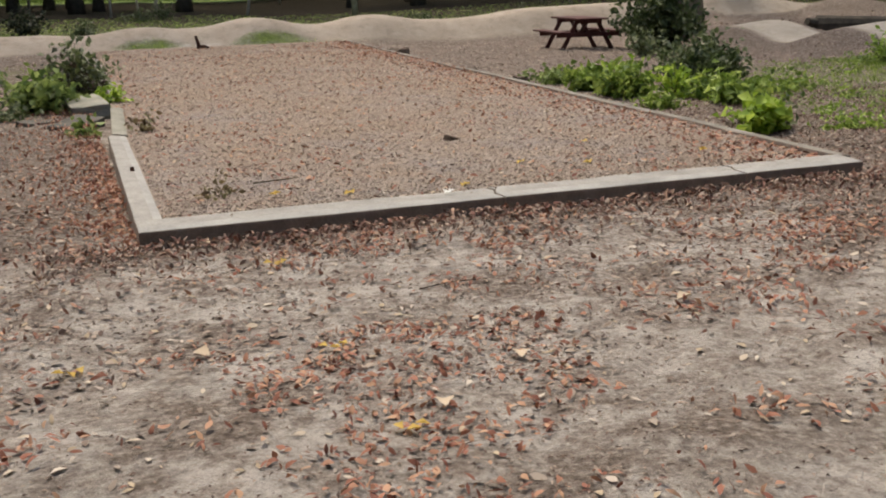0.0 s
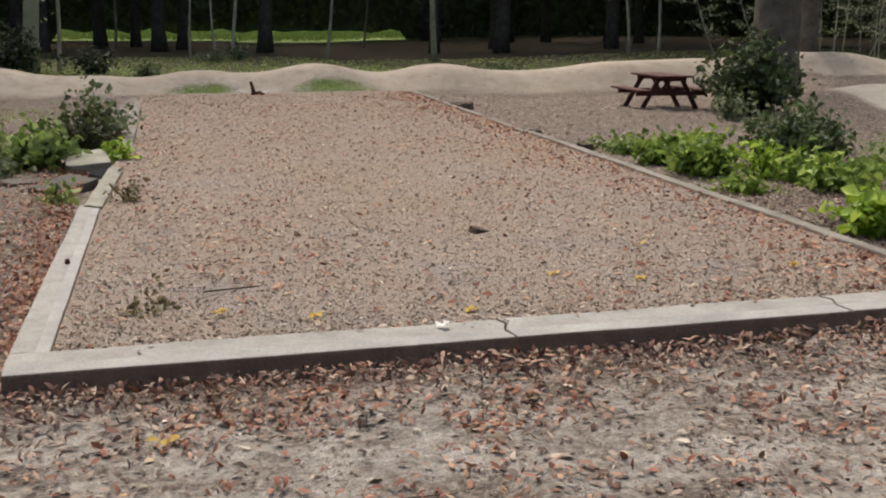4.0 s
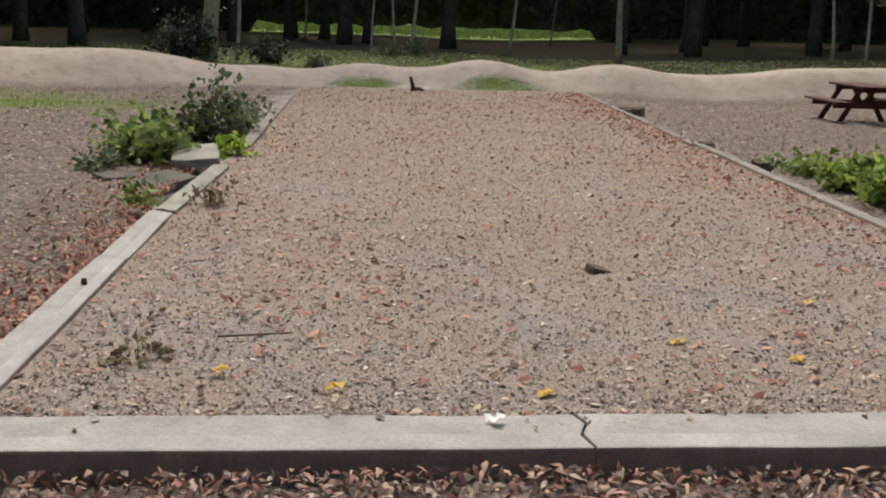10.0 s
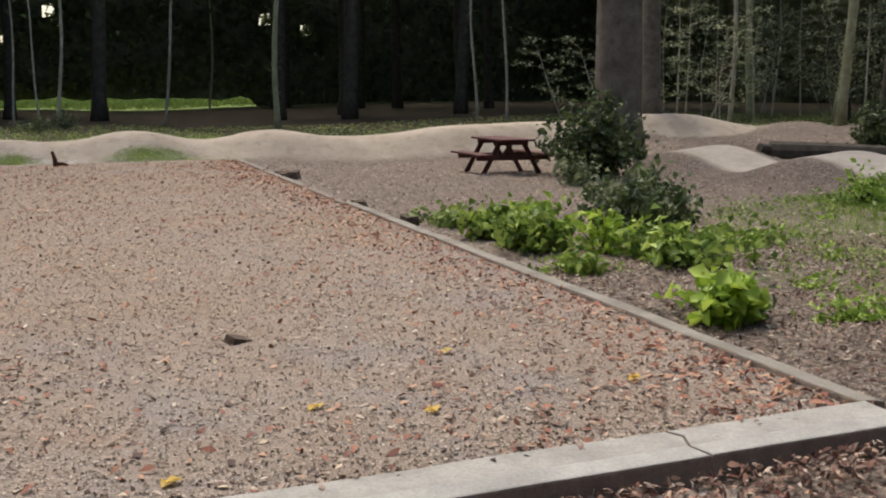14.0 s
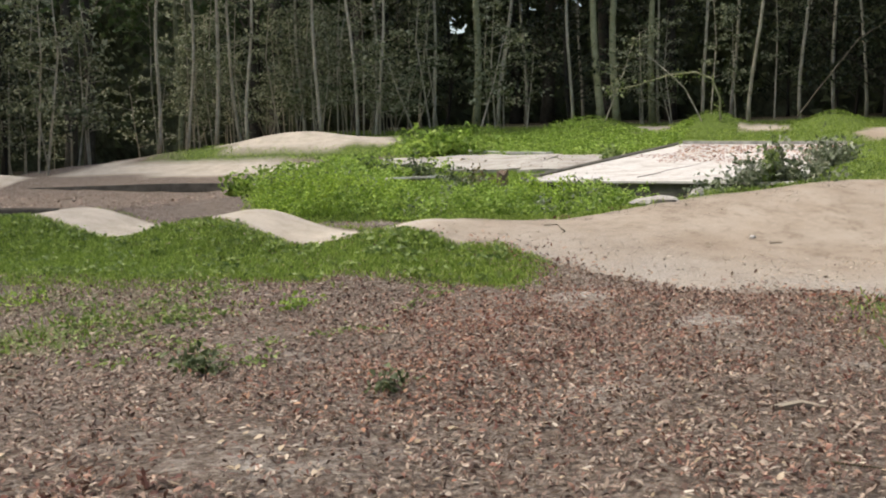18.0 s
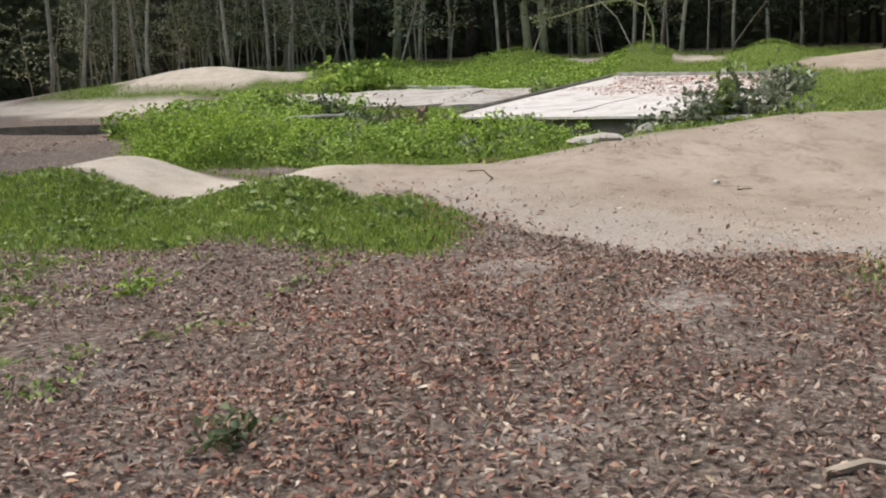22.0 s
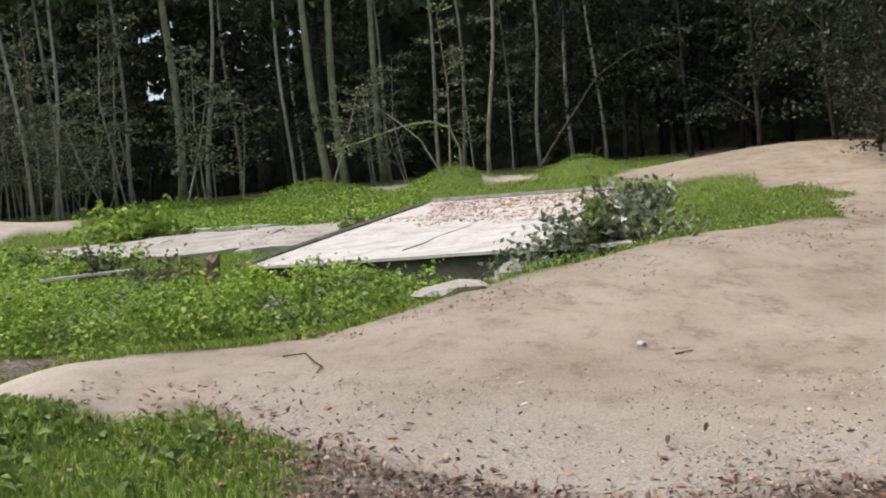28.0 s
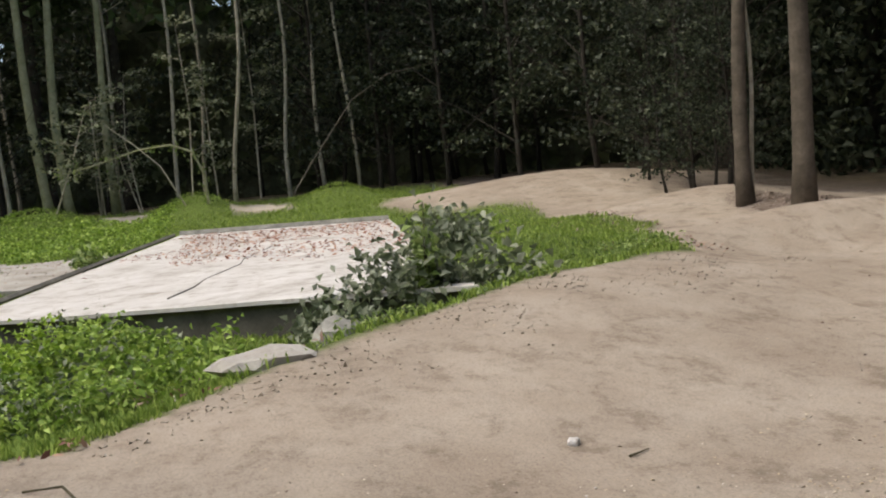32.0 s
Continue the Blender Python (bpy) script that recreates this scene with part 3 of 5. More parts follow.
stain = ramp(nt, noise_tex(nt, 5.0, 8.0, 0.75), [(0.36, (0.55, 0.5, 0.44)), (0.48, (1.0, 1.0, 1.0))])
mul = nt.nodes.new("ShaderNodeMix")
mul.data_type, mul.blend_type = "RGBA", "MULTIPLY"
mul.inputs[0].default_value = 0.7
nt.links.new(pale, mul.inputs[6])
nt.links.new(stain, mul.inputs[7])
nt.links.new(mul.outputs[2], bsdf.inputs["Base Color"])
bump(nt, bsdf, noise_tex(nt, 40.0, 6.0, 0.7), 0.4, 0.01)
m_apron = simple("grey_apron_concrete", (0.3, 0.275, 0.24), (0.52, 0.5, 0.465), 1.6, 0.92, 0.5, 30.0)
m_mossy_conc = simple("mossy_concrete", (0.21, 0.205, 0.165), (0.35, 0.34, 0.285), 3.0, 0.9, 0.5, 60.0)

m_scrap = leafy("white_scrap", (0.7, 0.7, 0.68), (0.75, 0.75, 0.73), (0.8, 0.8, 0.78), 0.7, 0.1)
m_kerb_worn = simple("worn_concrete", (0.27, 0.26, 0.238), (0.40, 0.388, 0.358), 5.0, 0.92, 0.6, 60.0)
m_kerb_face = simple("earth_and_shade_concrete", (0.23, 0.19, 0.157), (0.34, 0.29, 0.247), 6.0, 0.95, 0.6, 50.0)
m_edging = simple("weathered_edging", (0.17, 0.155, 0.13), (0.30, 0.28, 0.24), 2.5, 0.9, 0.5, 60.0)

# ---- kerbs round the bed ----


def kerb_block(name, parent, a, b, wide, depth, top, mat=m_concrete, jag0=0.0, jag1=0.0):
    """A kerb length from a to b, whose far side is to its left; its ends may be broken along a zigzag."""
    a, b = Vector((*a, 0)), Vector((*b, 0))
    d = (b - a).normalized()
    n = Vector((-d.y, d.x, 0))
    rows = [0.0, 0.35, 0.7, 1.0]
    zig = [0.5, -0.6, 0.7, -0.3]
    left = [a + n * wide * r + d * (0.004 + jag0 * q if jag0 else 0.0) for r, q in zip(rows, zig)]
    right = [b + n * wide * r + d * (-0.004 + jag1 * q if jag1 else 0.0) for r, q in zip(rows, zig)]
    steps = max(2, int((b - a).length / 0.35))
    bm = bmesh.new()
    lanes = []
    for p, q, drop in zip(left, right, (0.016, 0.004, 0.0, 0.0)):
        lanes.append([bm.verts.new(p.lerp(q, k / steps) + Vector((0, 0, top - drop + rng.normal() * 0.0025))) for k in range(steps + 1)])
    for l0, l1 in zip(lanes, lanes[1:]):
        for k in range(steps):
            bm.faces.new((l0[k], l0[k + 1], l1[k + 1], l1[k]))
    bm.normal_update()
    rim = [e for e in bm.edges if e.is_boundary]
    got = bmesh.ops.extrude_edge_only(bm, edges=rim)
    for v in (g for g in got["geom"] if isinstance(g, bmesh.types.BMVert)):
        v.co.z -= depth
    bmesh.ops.recalc_face_normals(bm, faces=bm.faces)
    edge = [e for e in bm.edges if len(e.link_faces) == 2 and e.calc_face_angle(0) > 0.8 and min(v.co.z for v in e.verts) > top - 0.05]
    bmesh.ops.bevel(bm, geom=edge, offset=0.012, segments=2, affect="EDGES", profile=0.6)
    bm.normal_update()
    # side faces get a darker brown, for earth stains and for their shade
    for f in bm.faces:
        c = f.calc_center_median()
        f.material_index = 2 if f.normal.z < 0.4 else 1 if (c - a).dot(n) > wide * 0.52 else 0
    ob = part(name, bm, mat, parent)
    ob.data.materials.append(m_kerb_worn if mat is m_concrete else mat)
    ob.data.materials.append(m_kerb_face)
    return ob


kerb_front = tagged(new("kerb_front"), "long cracked grey concrete kerb along the gravel bed", "kerb", kind="structure")
for x0, x1, j0, j1 in ((0.0, 2.43, 0, 0.03), (2.43, 4.4, 0.03, 0.035), (4.4, 5.5, 0.035, 0)):
    kerb_block("kerb_block", kerb_front, (x0, 0), (x1, 0), 0.29, 0.3, 0.045, jag0=j0, jag1=j1)
kerb_left = tagged(new("kerb_left"), "grey concrete kerb with a bolt beside fallen leaves", "kerb", kind="structure")
kerb_block("kerb_block", kerb_left, (0.18, 0.295), (0.215, 2.95), 0.18, 0.3, 0.043, jag1=0.02)
kerb_block("kerb_block", kerb_left, (0.215, 2.95), (0.235, 4.5), 0.175, 0.3, 0.036, jag0=0.02, jag1=0.02)
kerb_block("kerb_block", kerb_left, (0.25, 4.52), (0.37, 7.0), 0.15, 0.3, 0.045, m_mossy_conc, jag0=0.02)
kerb_block("kerb_block", kerb_left, (0.43, 8.7), (0.5, 16.4), 0.14, 0.3, 0.05, m_edging)
kerb_right = tagged(new("kerb_right"), "narrow grey concrete edging beside low bushes", "kerb", kind="structure")
xr = lambda y: 5.62 + 0.0546 * y
for y0, y1 in ((0.295, 3.4), (3.41, 6.6), (6.61, 9.8), (9.81, 13.0), (13.01, 16.2), (16.21, 19.3)):
    kerb_block("kerb_block", kerb_right, (xr(y0) + 0.02 * rng.normal(), y0), (xr(y1), y1), 0.155, 0.3, 0.035 + 0.006 * rng.normal(), m_edging)

bm = bmesh.new()
bmesh.ops.create_cone(bm, cap_ends=True, segments=8, radius1=0.018, radius2=0.014, depth=0.03)
scrap = leaves("paper_scrap", np.array([(0, 0, 0), (0.025, 0.012, 0.006), (-0.02, 0.015, 0.004), (0.01, -0.02, 0.008)]), 0.05, m_scrap, flat=0.85, aspect=0.9)
scrap.location = (2.1, 0.19, 0.058)
tagged(scrap, "crumpled white scrap on the concrete kerb", "scrap")
bolt = part("bolt", bm, m_rust)
bolt.location = (0.13, 2.23, 0.058)
tagged(bolt, "rusty bolt set in a concrete kerb", "bolt")


# ---- broken concrete beside the left kerb ----
def chunk(name, label, category, at, size, turn, tilt, mat, seed):
    r = np.random.default_rng(seed)
    bm = bmesh.new()
    bmesh.ops.create_cube(bm, size=1.0)
    bmesh.ops.subdivide_edges(bm, edges=bm.edges[:], cuts=2, use_grid_fill=True)
    for v in bm.verts:
        v.co += Vector(r.normal(size=3) * 0.02)
        v.co = Vector((v.co.x * size[0], v.co.y * size[1], v.co.z * size[2]))
    bmesh.ops.bevel(bm, geom=bm.edges[:], offset=min(size) * 0.04, segments=1, affect="EDGES")
    ob = part(name, bm, mat)
    ob.matrix_world = pose(*at, tilt[0], tilt[1], turn)
    return tagged(ob, label, category)


chunk("concrete_block", "pale broken concrete block beside the gravel bed", "concrete block", (-0.04, 7.72, -0.03), (0.46, 0.9, 0.22), 6, (3, -3), m_mossy_conc, 1)
chunk("broken_slab", "dark damp broken concrete slab lying on soil", "concrete slab", (-0.2, 6.35, -0.09), (0.36, 0.7, 0.14), -28, (4, 5), m_dark_conc, 2)
chunk("broken_slab", "dark damp broken concrete slab lying on soil", "concrete slab", (-0.62, 6.8, -0.1), (0.2, 0.55, 0.12), -40, (-4, 8), m_dark_conc, 3)


# ---- bushes ----
def bush(name, label, at, wide, high, n, size, mat, seed, stems=9, flat=0.35, category="bush", aspect=0.6):
    r = np.random.default_rng(seed)
    z0 = hgt(at[0], at[1]) if len(at) < 3 else at[2]
    ob = thing(name, label, category, (at[0], at[1], z0))
    rods, tips = [], []
    for k in range(int(stems * 1.6)):
        t = r.uniform(0, 2 * math.pi)
        out = r.uniform(0.05, 1.0) ** 0.6
        lobe = 0.8 + 0.3 * math.sin(2 * t + seed) + 0.2 * math.sin(5 * t + 2 * seed)
        rise = high * r.uniform(0.35, 1.0) ** 0.8 * (1.15 - 0.55 * out) * (0.75 + 0.5 * r.random())
        tip = Vector((math.cos(t) * wide * out * lobe * 1.12, math.sin(t) * wide * out * lobe * 1.12, rise))
        root = Vector((tip.x * 0.04, tip.y * 0.04, -0.05))
        mid = root.lerp(tip, 0.55) + Vector((0, 0, rise * 0.1))
        rods.append(tube([root, mid, tip], [min(0.01, 0.02 * high), min(0.007, 0.014 * high), 0.002], 5))
        for s in np.linspace(0.3, 1.0, 6):
            p = root.lerp(mid, s * 2) if s < 0.5 else mid.lerp(tip, s * 2 - 1)
            tips.append(tuple(p))
    mesh_from("stem", *join(*rods), m_stem, ob)
    P = clumps(tips, max(1, n // len(tips)), 0.05 + 0.09 * min(wide, high))
    P[:, 2] = np.clip(P[:, 2], 0.02, None)
    leaves("foliage", P, size * (0.6 + 0.7 * rng.random(len(P))), mat, ob, flat=flat, aspect=aspect)
    return ob


bush("shrub", "dark leafy shrub with purplish leaves beside the kerb", (-0.05, 10.2), 0.55, 0.9, 640, 0.12, m_bramble, 1, 12)
bush("shrub", "upright dark green shrub behind a concrete block", (-0.2, 9.3), 0.42, 0.7, 380, 0.12, m_purple, 2, 11)
bush("plant", "bright green leafy plant growing over broken concrete", (-0.62, 7.95), 0.52, 0.5, 760, 0.13, m_herb, 3, 16, category="plant")
bush("plant", "small lime green plant beside a concrete block", (0.3, 8.05), 0.17, 0.3, 130, 0.1, m_lime, 4, 6, category="plant")
bush("plant", "low pale green weed on bare soil", (-0.12, 5.2), 0.24, 0.2, 130, 0.09, m_herb, 5, 7, category="plant")
bush("plant", "reddish weed at the inner side of the kerb", (0.47, 4.95, 0.0), 0.16, 0.2, 70, 0.07, m_wilt, 45, 7, category="plant")
bush("plant", "low pale green weed on bare soil", (-1.0, 7.3), 0.35, 0.16, 150, 0.08, m_bramble, 6, 8, category="plant")
bush("plant", "wilted brownish weed in the gravel bed", (0.63, 1.08, 0.0), 0.1, 0.1, 80, 0.055, m_wilt, 7, 6, category="plant")
# right of the bed
bush("bush", "dense dark bush at the foot of a tree", (12.75, 14.8), 1.15, 1.75, 2600, 0.17, m_dark_green, 11, 34)
bush("bush", "dark green bush behind low plants", (8.2, 6.3), 0.7, 0.74, 1500, 0.11, m_dark_green, 12, 26)
bush("bush", "ragged dark bush rising from low plants", (8.75, 7.3), 0.6, 0.75, 800, 0.11, m_bramble, 46, 18)
bush("bush", "bright green low bush beside the concrete edging", (6.72, 5.85), 0.5, 0.38, 800, 0.12, m_fresh, 13, 18)
bush("bush", "low green plants trailing along the concrete edging", (6.5, 4.6), 0.36, 0.17, 260, 0.09, m_fresh, 47, 12)
bush("bush", "low green plants trailing along the concrete edging", (6.75, 7.9), 0.5, 0.22, 380, 0.1, m_herb, 48, 12)
bush("bush", "yellow-green sprays over low plants", (7.2, 5.4), 0.35, 0.36, 200, 0.12, m_lime, 49, 8)
bush("bush", "low leafy cover between bushes", (7.9, 5.5), 0.6, 0.25, 520, 0.1, m_fresh, 50, 16)
bush("bush", "low leafy cover between bushes", (8.7, 5.2), 0.55, 0.22, 420, 0.1, m_fresh, 51, 14)
bush("bush", "bright green low bush beside the concrete edging", (6.7, 6.8), 0.4, 0.32, 520, 0.13, m_fresh, 14, 14)
bush("bush", "lime green low bush beside the concrete edging", (7.2, 6.7), 0.42, 0.42, 420, 0.12, m_lime, 15, 12)
bush("bush", "spreading green bush on leafy ground", (7.5, 4.65), 0.65, 0.3, 700, 0.13, m_fresh, 16, 18)
bush("bush", "lime green broad-leaved plant beside the concrete edging", (6.4, 2.5), 0.32, 0.34, 330, 0.14, m_lime, 17, 14, 0.5, "plant", 0.75)
bush("plant", "darker leafy plant behind a lime green one", (6.72, 2.55), 0.18, 0.26, 120, 0.1, m_bramble, 52, 7, category="plant")
bush("plant", "grey-green shrub by the picnic table", (11.6, 13.6), 0.5, 0.6, 420, 0.11, m_bramble, 18, 12, category="plant")
bush("plant", "grass-green weeds on leafy ground", (7.27, 2.05), 0.45, 0.16, 320, 0.07, m_green, 19, 13, category="plant")
for k, (x, y, w, h, mat) in enumerate(((7.88, 3.26, 0.3, 0.12, m_green), (9.59, 2.57, 0.35, 0.1, m_herb), (8.26, 0.83, 0.28, 0.1, m_bramble), (8.22, 0.64, 0.16, 0.1, m_bramble), (8.14, -0.62, 0.13, 0.08, m_bramble), (10.5, 1.2, 0.3, 0.07, m_green), (11.1, 2.56, 0.4, 0.1, m_herb), (9.75, 1.88, 0.3, 0.07, m_herb), (8.9, 4.1, 0.35, 0.12, m_green), (10.2, 3.8, 0.4, 0.1, m_green), (10.9, 6.4, 0.4, 0.14, m_green), (9.6, 5.3, 0.35, 0.1, m_herb))):
    bush("plant", "small low weeds among dead leaves", (x, y), w, h, 90, 0.06, mat, 60 + k, 7, category="plant")
bush("plant", "grass-green weeds on leafy ground", (12.3, 7.2), 0.4, 0.5, 300, 0.1, m_green, 20, 11, category="plant")
bush("bush", "shaded bush at the foot of a leaning tree", (-3.6, 30.6), 1.6, 1.4, 1400, 0.17, m_shade_leaf, 21, 18)
bush("bush", "shaded bush at the foot of a leaning tree", (-1.0, 31.2), 0.9, 0.8, 600, 0.15, m_shade_leaf, 22, 12)
bush("bush", "bush under a thin dark tree", (19.7, 14.6), 0.9, 1.2, 900, 0.15, m_dark_green, 23, 16)
# on the slab and along the berm
bush("bush", "leafy bramble bush hanging over the concrete slab", (18.75, -2.3), 0.7, 0.82, 2300, 0.105, m_greyleaf, 31, 24)
bush("bush", "leafy bramble bush hanging over the concrete slab", (22.0, -3.05, 0.84), 0.5, 0.62, 800, 0.105, m_greyleaf, 32, 14)
bush("bush", "low trailing bramble at the edge of the slab", (18.2, -1.4), 0.42, 0.42, 520, 0.1, m_greyleaf, 33, 13)
bush("plant", "upright green sapling in a bramble bush", (18.6, -2.25), 0.14, 0.95, 200, 0.1, m_herb, 34, 5, category="plant")
bush("bush", "low green bush behind the dirt path", (30.5, 7.0), 1.3, 0.8, 1100, 0.18, m_green, 35, 18)
bush("bush", "dark low bush on the concrete strip", (23.8, 5.2), 0.55, 0.5, 420, 0.11, m_bramble, 36, 12)
bush("bush", "dry reddish bush beside a stump", (20.9, 2.9), 0.5, 0.5, 300, 0.09, m_wilt, 37, 11)
bush("bush", "tall green weeds beside a stump", (20.4, 3.2), 0.5, 0.6, 360, 0.09, m_bramble, 53, 12)
bush("bush", "dark low bush on the concrete strip", (24.0, 6.3), 0.6, 0.55, 420, 0.11, m_bramble, 54, 12)
bush("bush", "low green bush in a joint of the strip", (27.6, 1.65), 0.5, 0.35, 300, 0.12, m_herb, 38, 10)
bush("bush", "low green bush among grass", (20.6, 6.6), 0.8, 0.6, 700, 0.13, m_green, 39, 14)
bush("bush", "low green bush among grass", (21.6, 8.2), 0.7, 0.5, 450, 0.13, m_green, 40, 12)

# ---- stumps, stake, bark, sticks ----


def stump(label, at, r, h, seed, mat=m_deadwood):
    q = np.random.default_rng(seed)
    bm = bmesh.new()
    n = 11
    rings = []
    for z, k in ((-0.08, 1.25), (0.0, 1.12), (h * 0.6, 1.0), (h, 0.96)):
        rings.append([bm.verts.new((math.cos(i * 2 * math.pi / n) * r * k * q.uniform(0.85, 1.15), math.sin(i * 2 * math.pi / n) * r * k * q.uniform(0.85, 1.15), z + (q.uniform(-0.3, 0.15) * h if z == h else 0))) for i in range(n)])
    for a, b in zip(rings, rings[1:]):
        for i in range(n):
            bm.faces.new((a[i], a[(i + 1) % n], b[(i + 1) % n], b[i]))
    c = bm.verts.new((0, 0, h * 0.93))
    for i in range(n):
        bm.faces.new((rings[-1][i], rings[-1][(i + 1) % n], c))
    ob = part("stump", bm, mat)
    ob.location = (at[0], at[1], hgt(*at) if len(at) < 3 else at[2])
    return tagged(ob, label, "tree stump")


stump("small dark rotten stump beside the edging", (6.32, 8.35), 0.12, 0.13, 1)
stump("small dark rotten stump beside the edging", (6.45, 10.65), 0.11, 0.1, 2)
stump("small dark rotten stump beside the edging", (6.82, 15.9), 0.2, 0.15, 3)
stump("small dark rotten stump beside the edging", (6.85, 16.5), 0.14, 0.13, 4)
stump("low weathered brown stump at the corner of a slab", (20.75, 2.4), 0.1, 0.42, 5, m_pale_bark)
mesh_from("metal_bracket", *join(tube([(0, 0, -0.05), (0.0, 0, 0.12), (-0.05, 0.02, 0.3)], [0.05, 0.045, 0.03], 6), tube([(0, 0, 0.05), (0.14, 0.0, 0.05), (0.24, 0.02, 0.02)], [0.045, 0.04, 0.02], 6)), m_rust)
tagged(bpy.data.objects["metal_bracket"], "dark rusty bent bracket at the end of the bed", "bracket").location = (2.87, 19.0, 0.0)
chunk("bark_piece", "dark curled piece of bark on gravel", "bark", (3.08, 2.73, 0.02), (0.14, 0.09, 0.05), 30, (10, 15), m_deadwood, 12)


def stick(label, pts, r, mat):
    P = [Vector(p) for p in pts]
    o = P[0].copy()
    ob = mesh_from("stick", *tube([p - o for p in P], [r] * (len(P) - 1) + [r * 0.5], 6), mat)
    ob.location = o
    return tagged(ob, label, "stick")


def on_ground(x, y, up=0.01):
    return (x, y, hgt(x, y) + up)


stick("pale weathered stick on leaf litter", [on_ground(8.15, -2.7), on_ground(8.25, -2.83, 0.03), on_ground(8.3, -2.98)], 0.018, m_pale_wood)
stick("thin crooked dark twig on the dirt track", [on_ground(14.72, 0.13, 0.01), on_ground(14.66, -0.04, 0.03), on_ground(14.45, -0.14, 0.02), on_ground(14.36, -0.2, 0.015), on_ground(14.24, -0.19, 0.01)], 0.006, m_stem)
stick("thin twig on the dirt track", [on_ground(14.52, -2.42), on_ground(14.6, -2.54)], 0.006, m_stem)
stick("dark thin branch on leaf litter", [on_ground(9.25, -2.3), on_ground(9.45, -2.5), on_ground(9.5, -2.55)], 0.006, m_stem)
stick("thin dark twig on leaf litter", [on_ground(7.24, -2.96, 0.015), on_ground(7.2, -3.16, 0.02)], 0.006, m_stem)
stick("thin twig lying on gravel", [(0.95, 1.35, 0.02), (1.3, 1.38, 0.03)], 0.006, m_stem)
stick("thin dark twig on sandy ground", [on_ground(1.3, -1.5), on_ground(1.5, -1.44, 0.015), on_ground(1.72, -1.42)], 0.004, m_deadwood)
stick("long thin dark branch on dirt", [on_ground(10.2, -4.5, 0.02), on_ground(10.4, -5.0, 0.03)], 0.008, m_stem)

# fallen log behind the rollers
log = thing("fallen_log", "long dark fallen log behind grassy dirt mounds", "log", (0, 0, 0))
p0, p1 = Vector(on_ground(17.0, 14.7, 0.16)), Vector(on_ground(19.8, 11.3, 0.12))
mesh_from("trunk", *tube([p0, p0.lerp(p1, 0.35) + Vector((0.05, 0.05, 0.02)), p0.lerp(p1, 0.7), p1], [0.24, 0.19, 0.16, 0.11], 10), m_bark_dark, log)
mesh_from("branch_stub", *tube([p0.lerp(p1, 0.03), p0.lerp(p1, 0.0) + Vector((-0.35, -0.1, 0.1))], [0.15, 0.1], 8), m_bark_dark, log)

# rocks at the crest of the berm
for k, (x, y, w, h) in enumerate(((16.62, -0.95, 0.5, 0.1), (17.3, -1.4, 0.3, 0.15), (16.5, -0.4, 0.14, 0.06), (17.6, 0.2, 0.16, 0.09), (17.1, 0.35, 0.12, 0.07), (14.71, -2.23, 0.05, 0.025))):
    bm = bmesh.new()
    bmesh.ops.create_icosphere(bm, subdivisions=2, radius=1.0)
    for v in bm.verts:
        q = 1 + 0.25 * noise.noise(v.co * 4.0 + Vector((k * 3.0, 1, 2))) + 0.35 * noise.noise(v.co * 1.4 + Vector((k * 7.0, 0, 0)))
        v.co = Vector((v.co.x * w * 0.55 * q, v.co.y * w * 0.7 * q, v.co.z * h * q))
    ob = part("rock", bm, m_slab if k == 5 else m_apron if k in (0, 2, 4) else m_stone)
    ob.matrix_world = pose(x, y, hgt(x, y) + h * 0.35, 0, 0, 40 * k)
    tagged(ob, "small pale stone on the dirt berm" if k == 5 else "rough grey rock half sunk in grass" if k < 2 else "small grey stone in grass", "rock", "rocks by the berm")


# ---- picnic table ----
def plank(name, parent, size, at, turn=(0, 0, 0), mat=m_wood):
    ob = part(name, box_bm(-size[0] / 2, -size[1] / 2, -size[2] / 2, size[0] / 2, size[1] / 2, size[2] / 2, 0.006), mat, parent)
    ob.matrix_local = pose(*at, *turn)
    return ob


tx, ty = 11.72, 16.85
table = thing("picnic_table", "red-brown stained wooden picnic table with attached benches", "picnic table", (tx, ty, hgt(tx, ty) - 0.01), -4)
for k in range(5):
    plank("tabletop_board", table, (0.145, 1.75, 0.04), (-0.31 + 0.155 * k, 0, 0.75))
for side in (-1, 1):
    for k in range(2):
        plank("bench_board", table, (0.14, 1.75, 0.04), (side * (0.64 + 0.15 * k), 0, 0.45))
    for y in (-0.5, 0.5):
        plank("leg", table, (0.095, 0.05, 0.86), (side * 0.45, y, 0.365), (0, -side * 29, 0))
for y in (-0.55, 0.55):
    plank("bench_bearer", table, (1.6, 0.045, 0.1), (0, y, 0.38))
    plank("top_bearer", table, (0.7, 0.045, 0.09), (0, y, 0.685))
for y in (-0.28, 0.28):
    plank("brace", table, (0.05, 0.62, 0.07), (0, y, 0.54), (math.copysign(33, y), 0, 0))

# ---- slab, strips and low wall ----
slab = thing("concrete_slab", "pale cracked concrete slab partly covered with dead leaves", "concrete slab")
bm = bmesh.new()
corner = [Vector(p) for p in ((20.9, 2.0, 0.72), (18.2, -2.6, 0.74), (31.0, -3.6, 1.25), (31.3, 0.5, 1.34))]
nu, nv = 14, 10
rows = []
for i in range(nu + 1):
    row = []
    for j in range(nv + 1):
        u, v = i / nu, j / nv
        p = corner[0].lerp(corner[1], v).lerp(corner[3].lerp(corner[2], v), u)
        p.z += 0.012 * noise.noise((p.x * 0.9, p.y * 0.9, 2.0))
        row.append(bm.verts.new(p))
    rows.append(row)
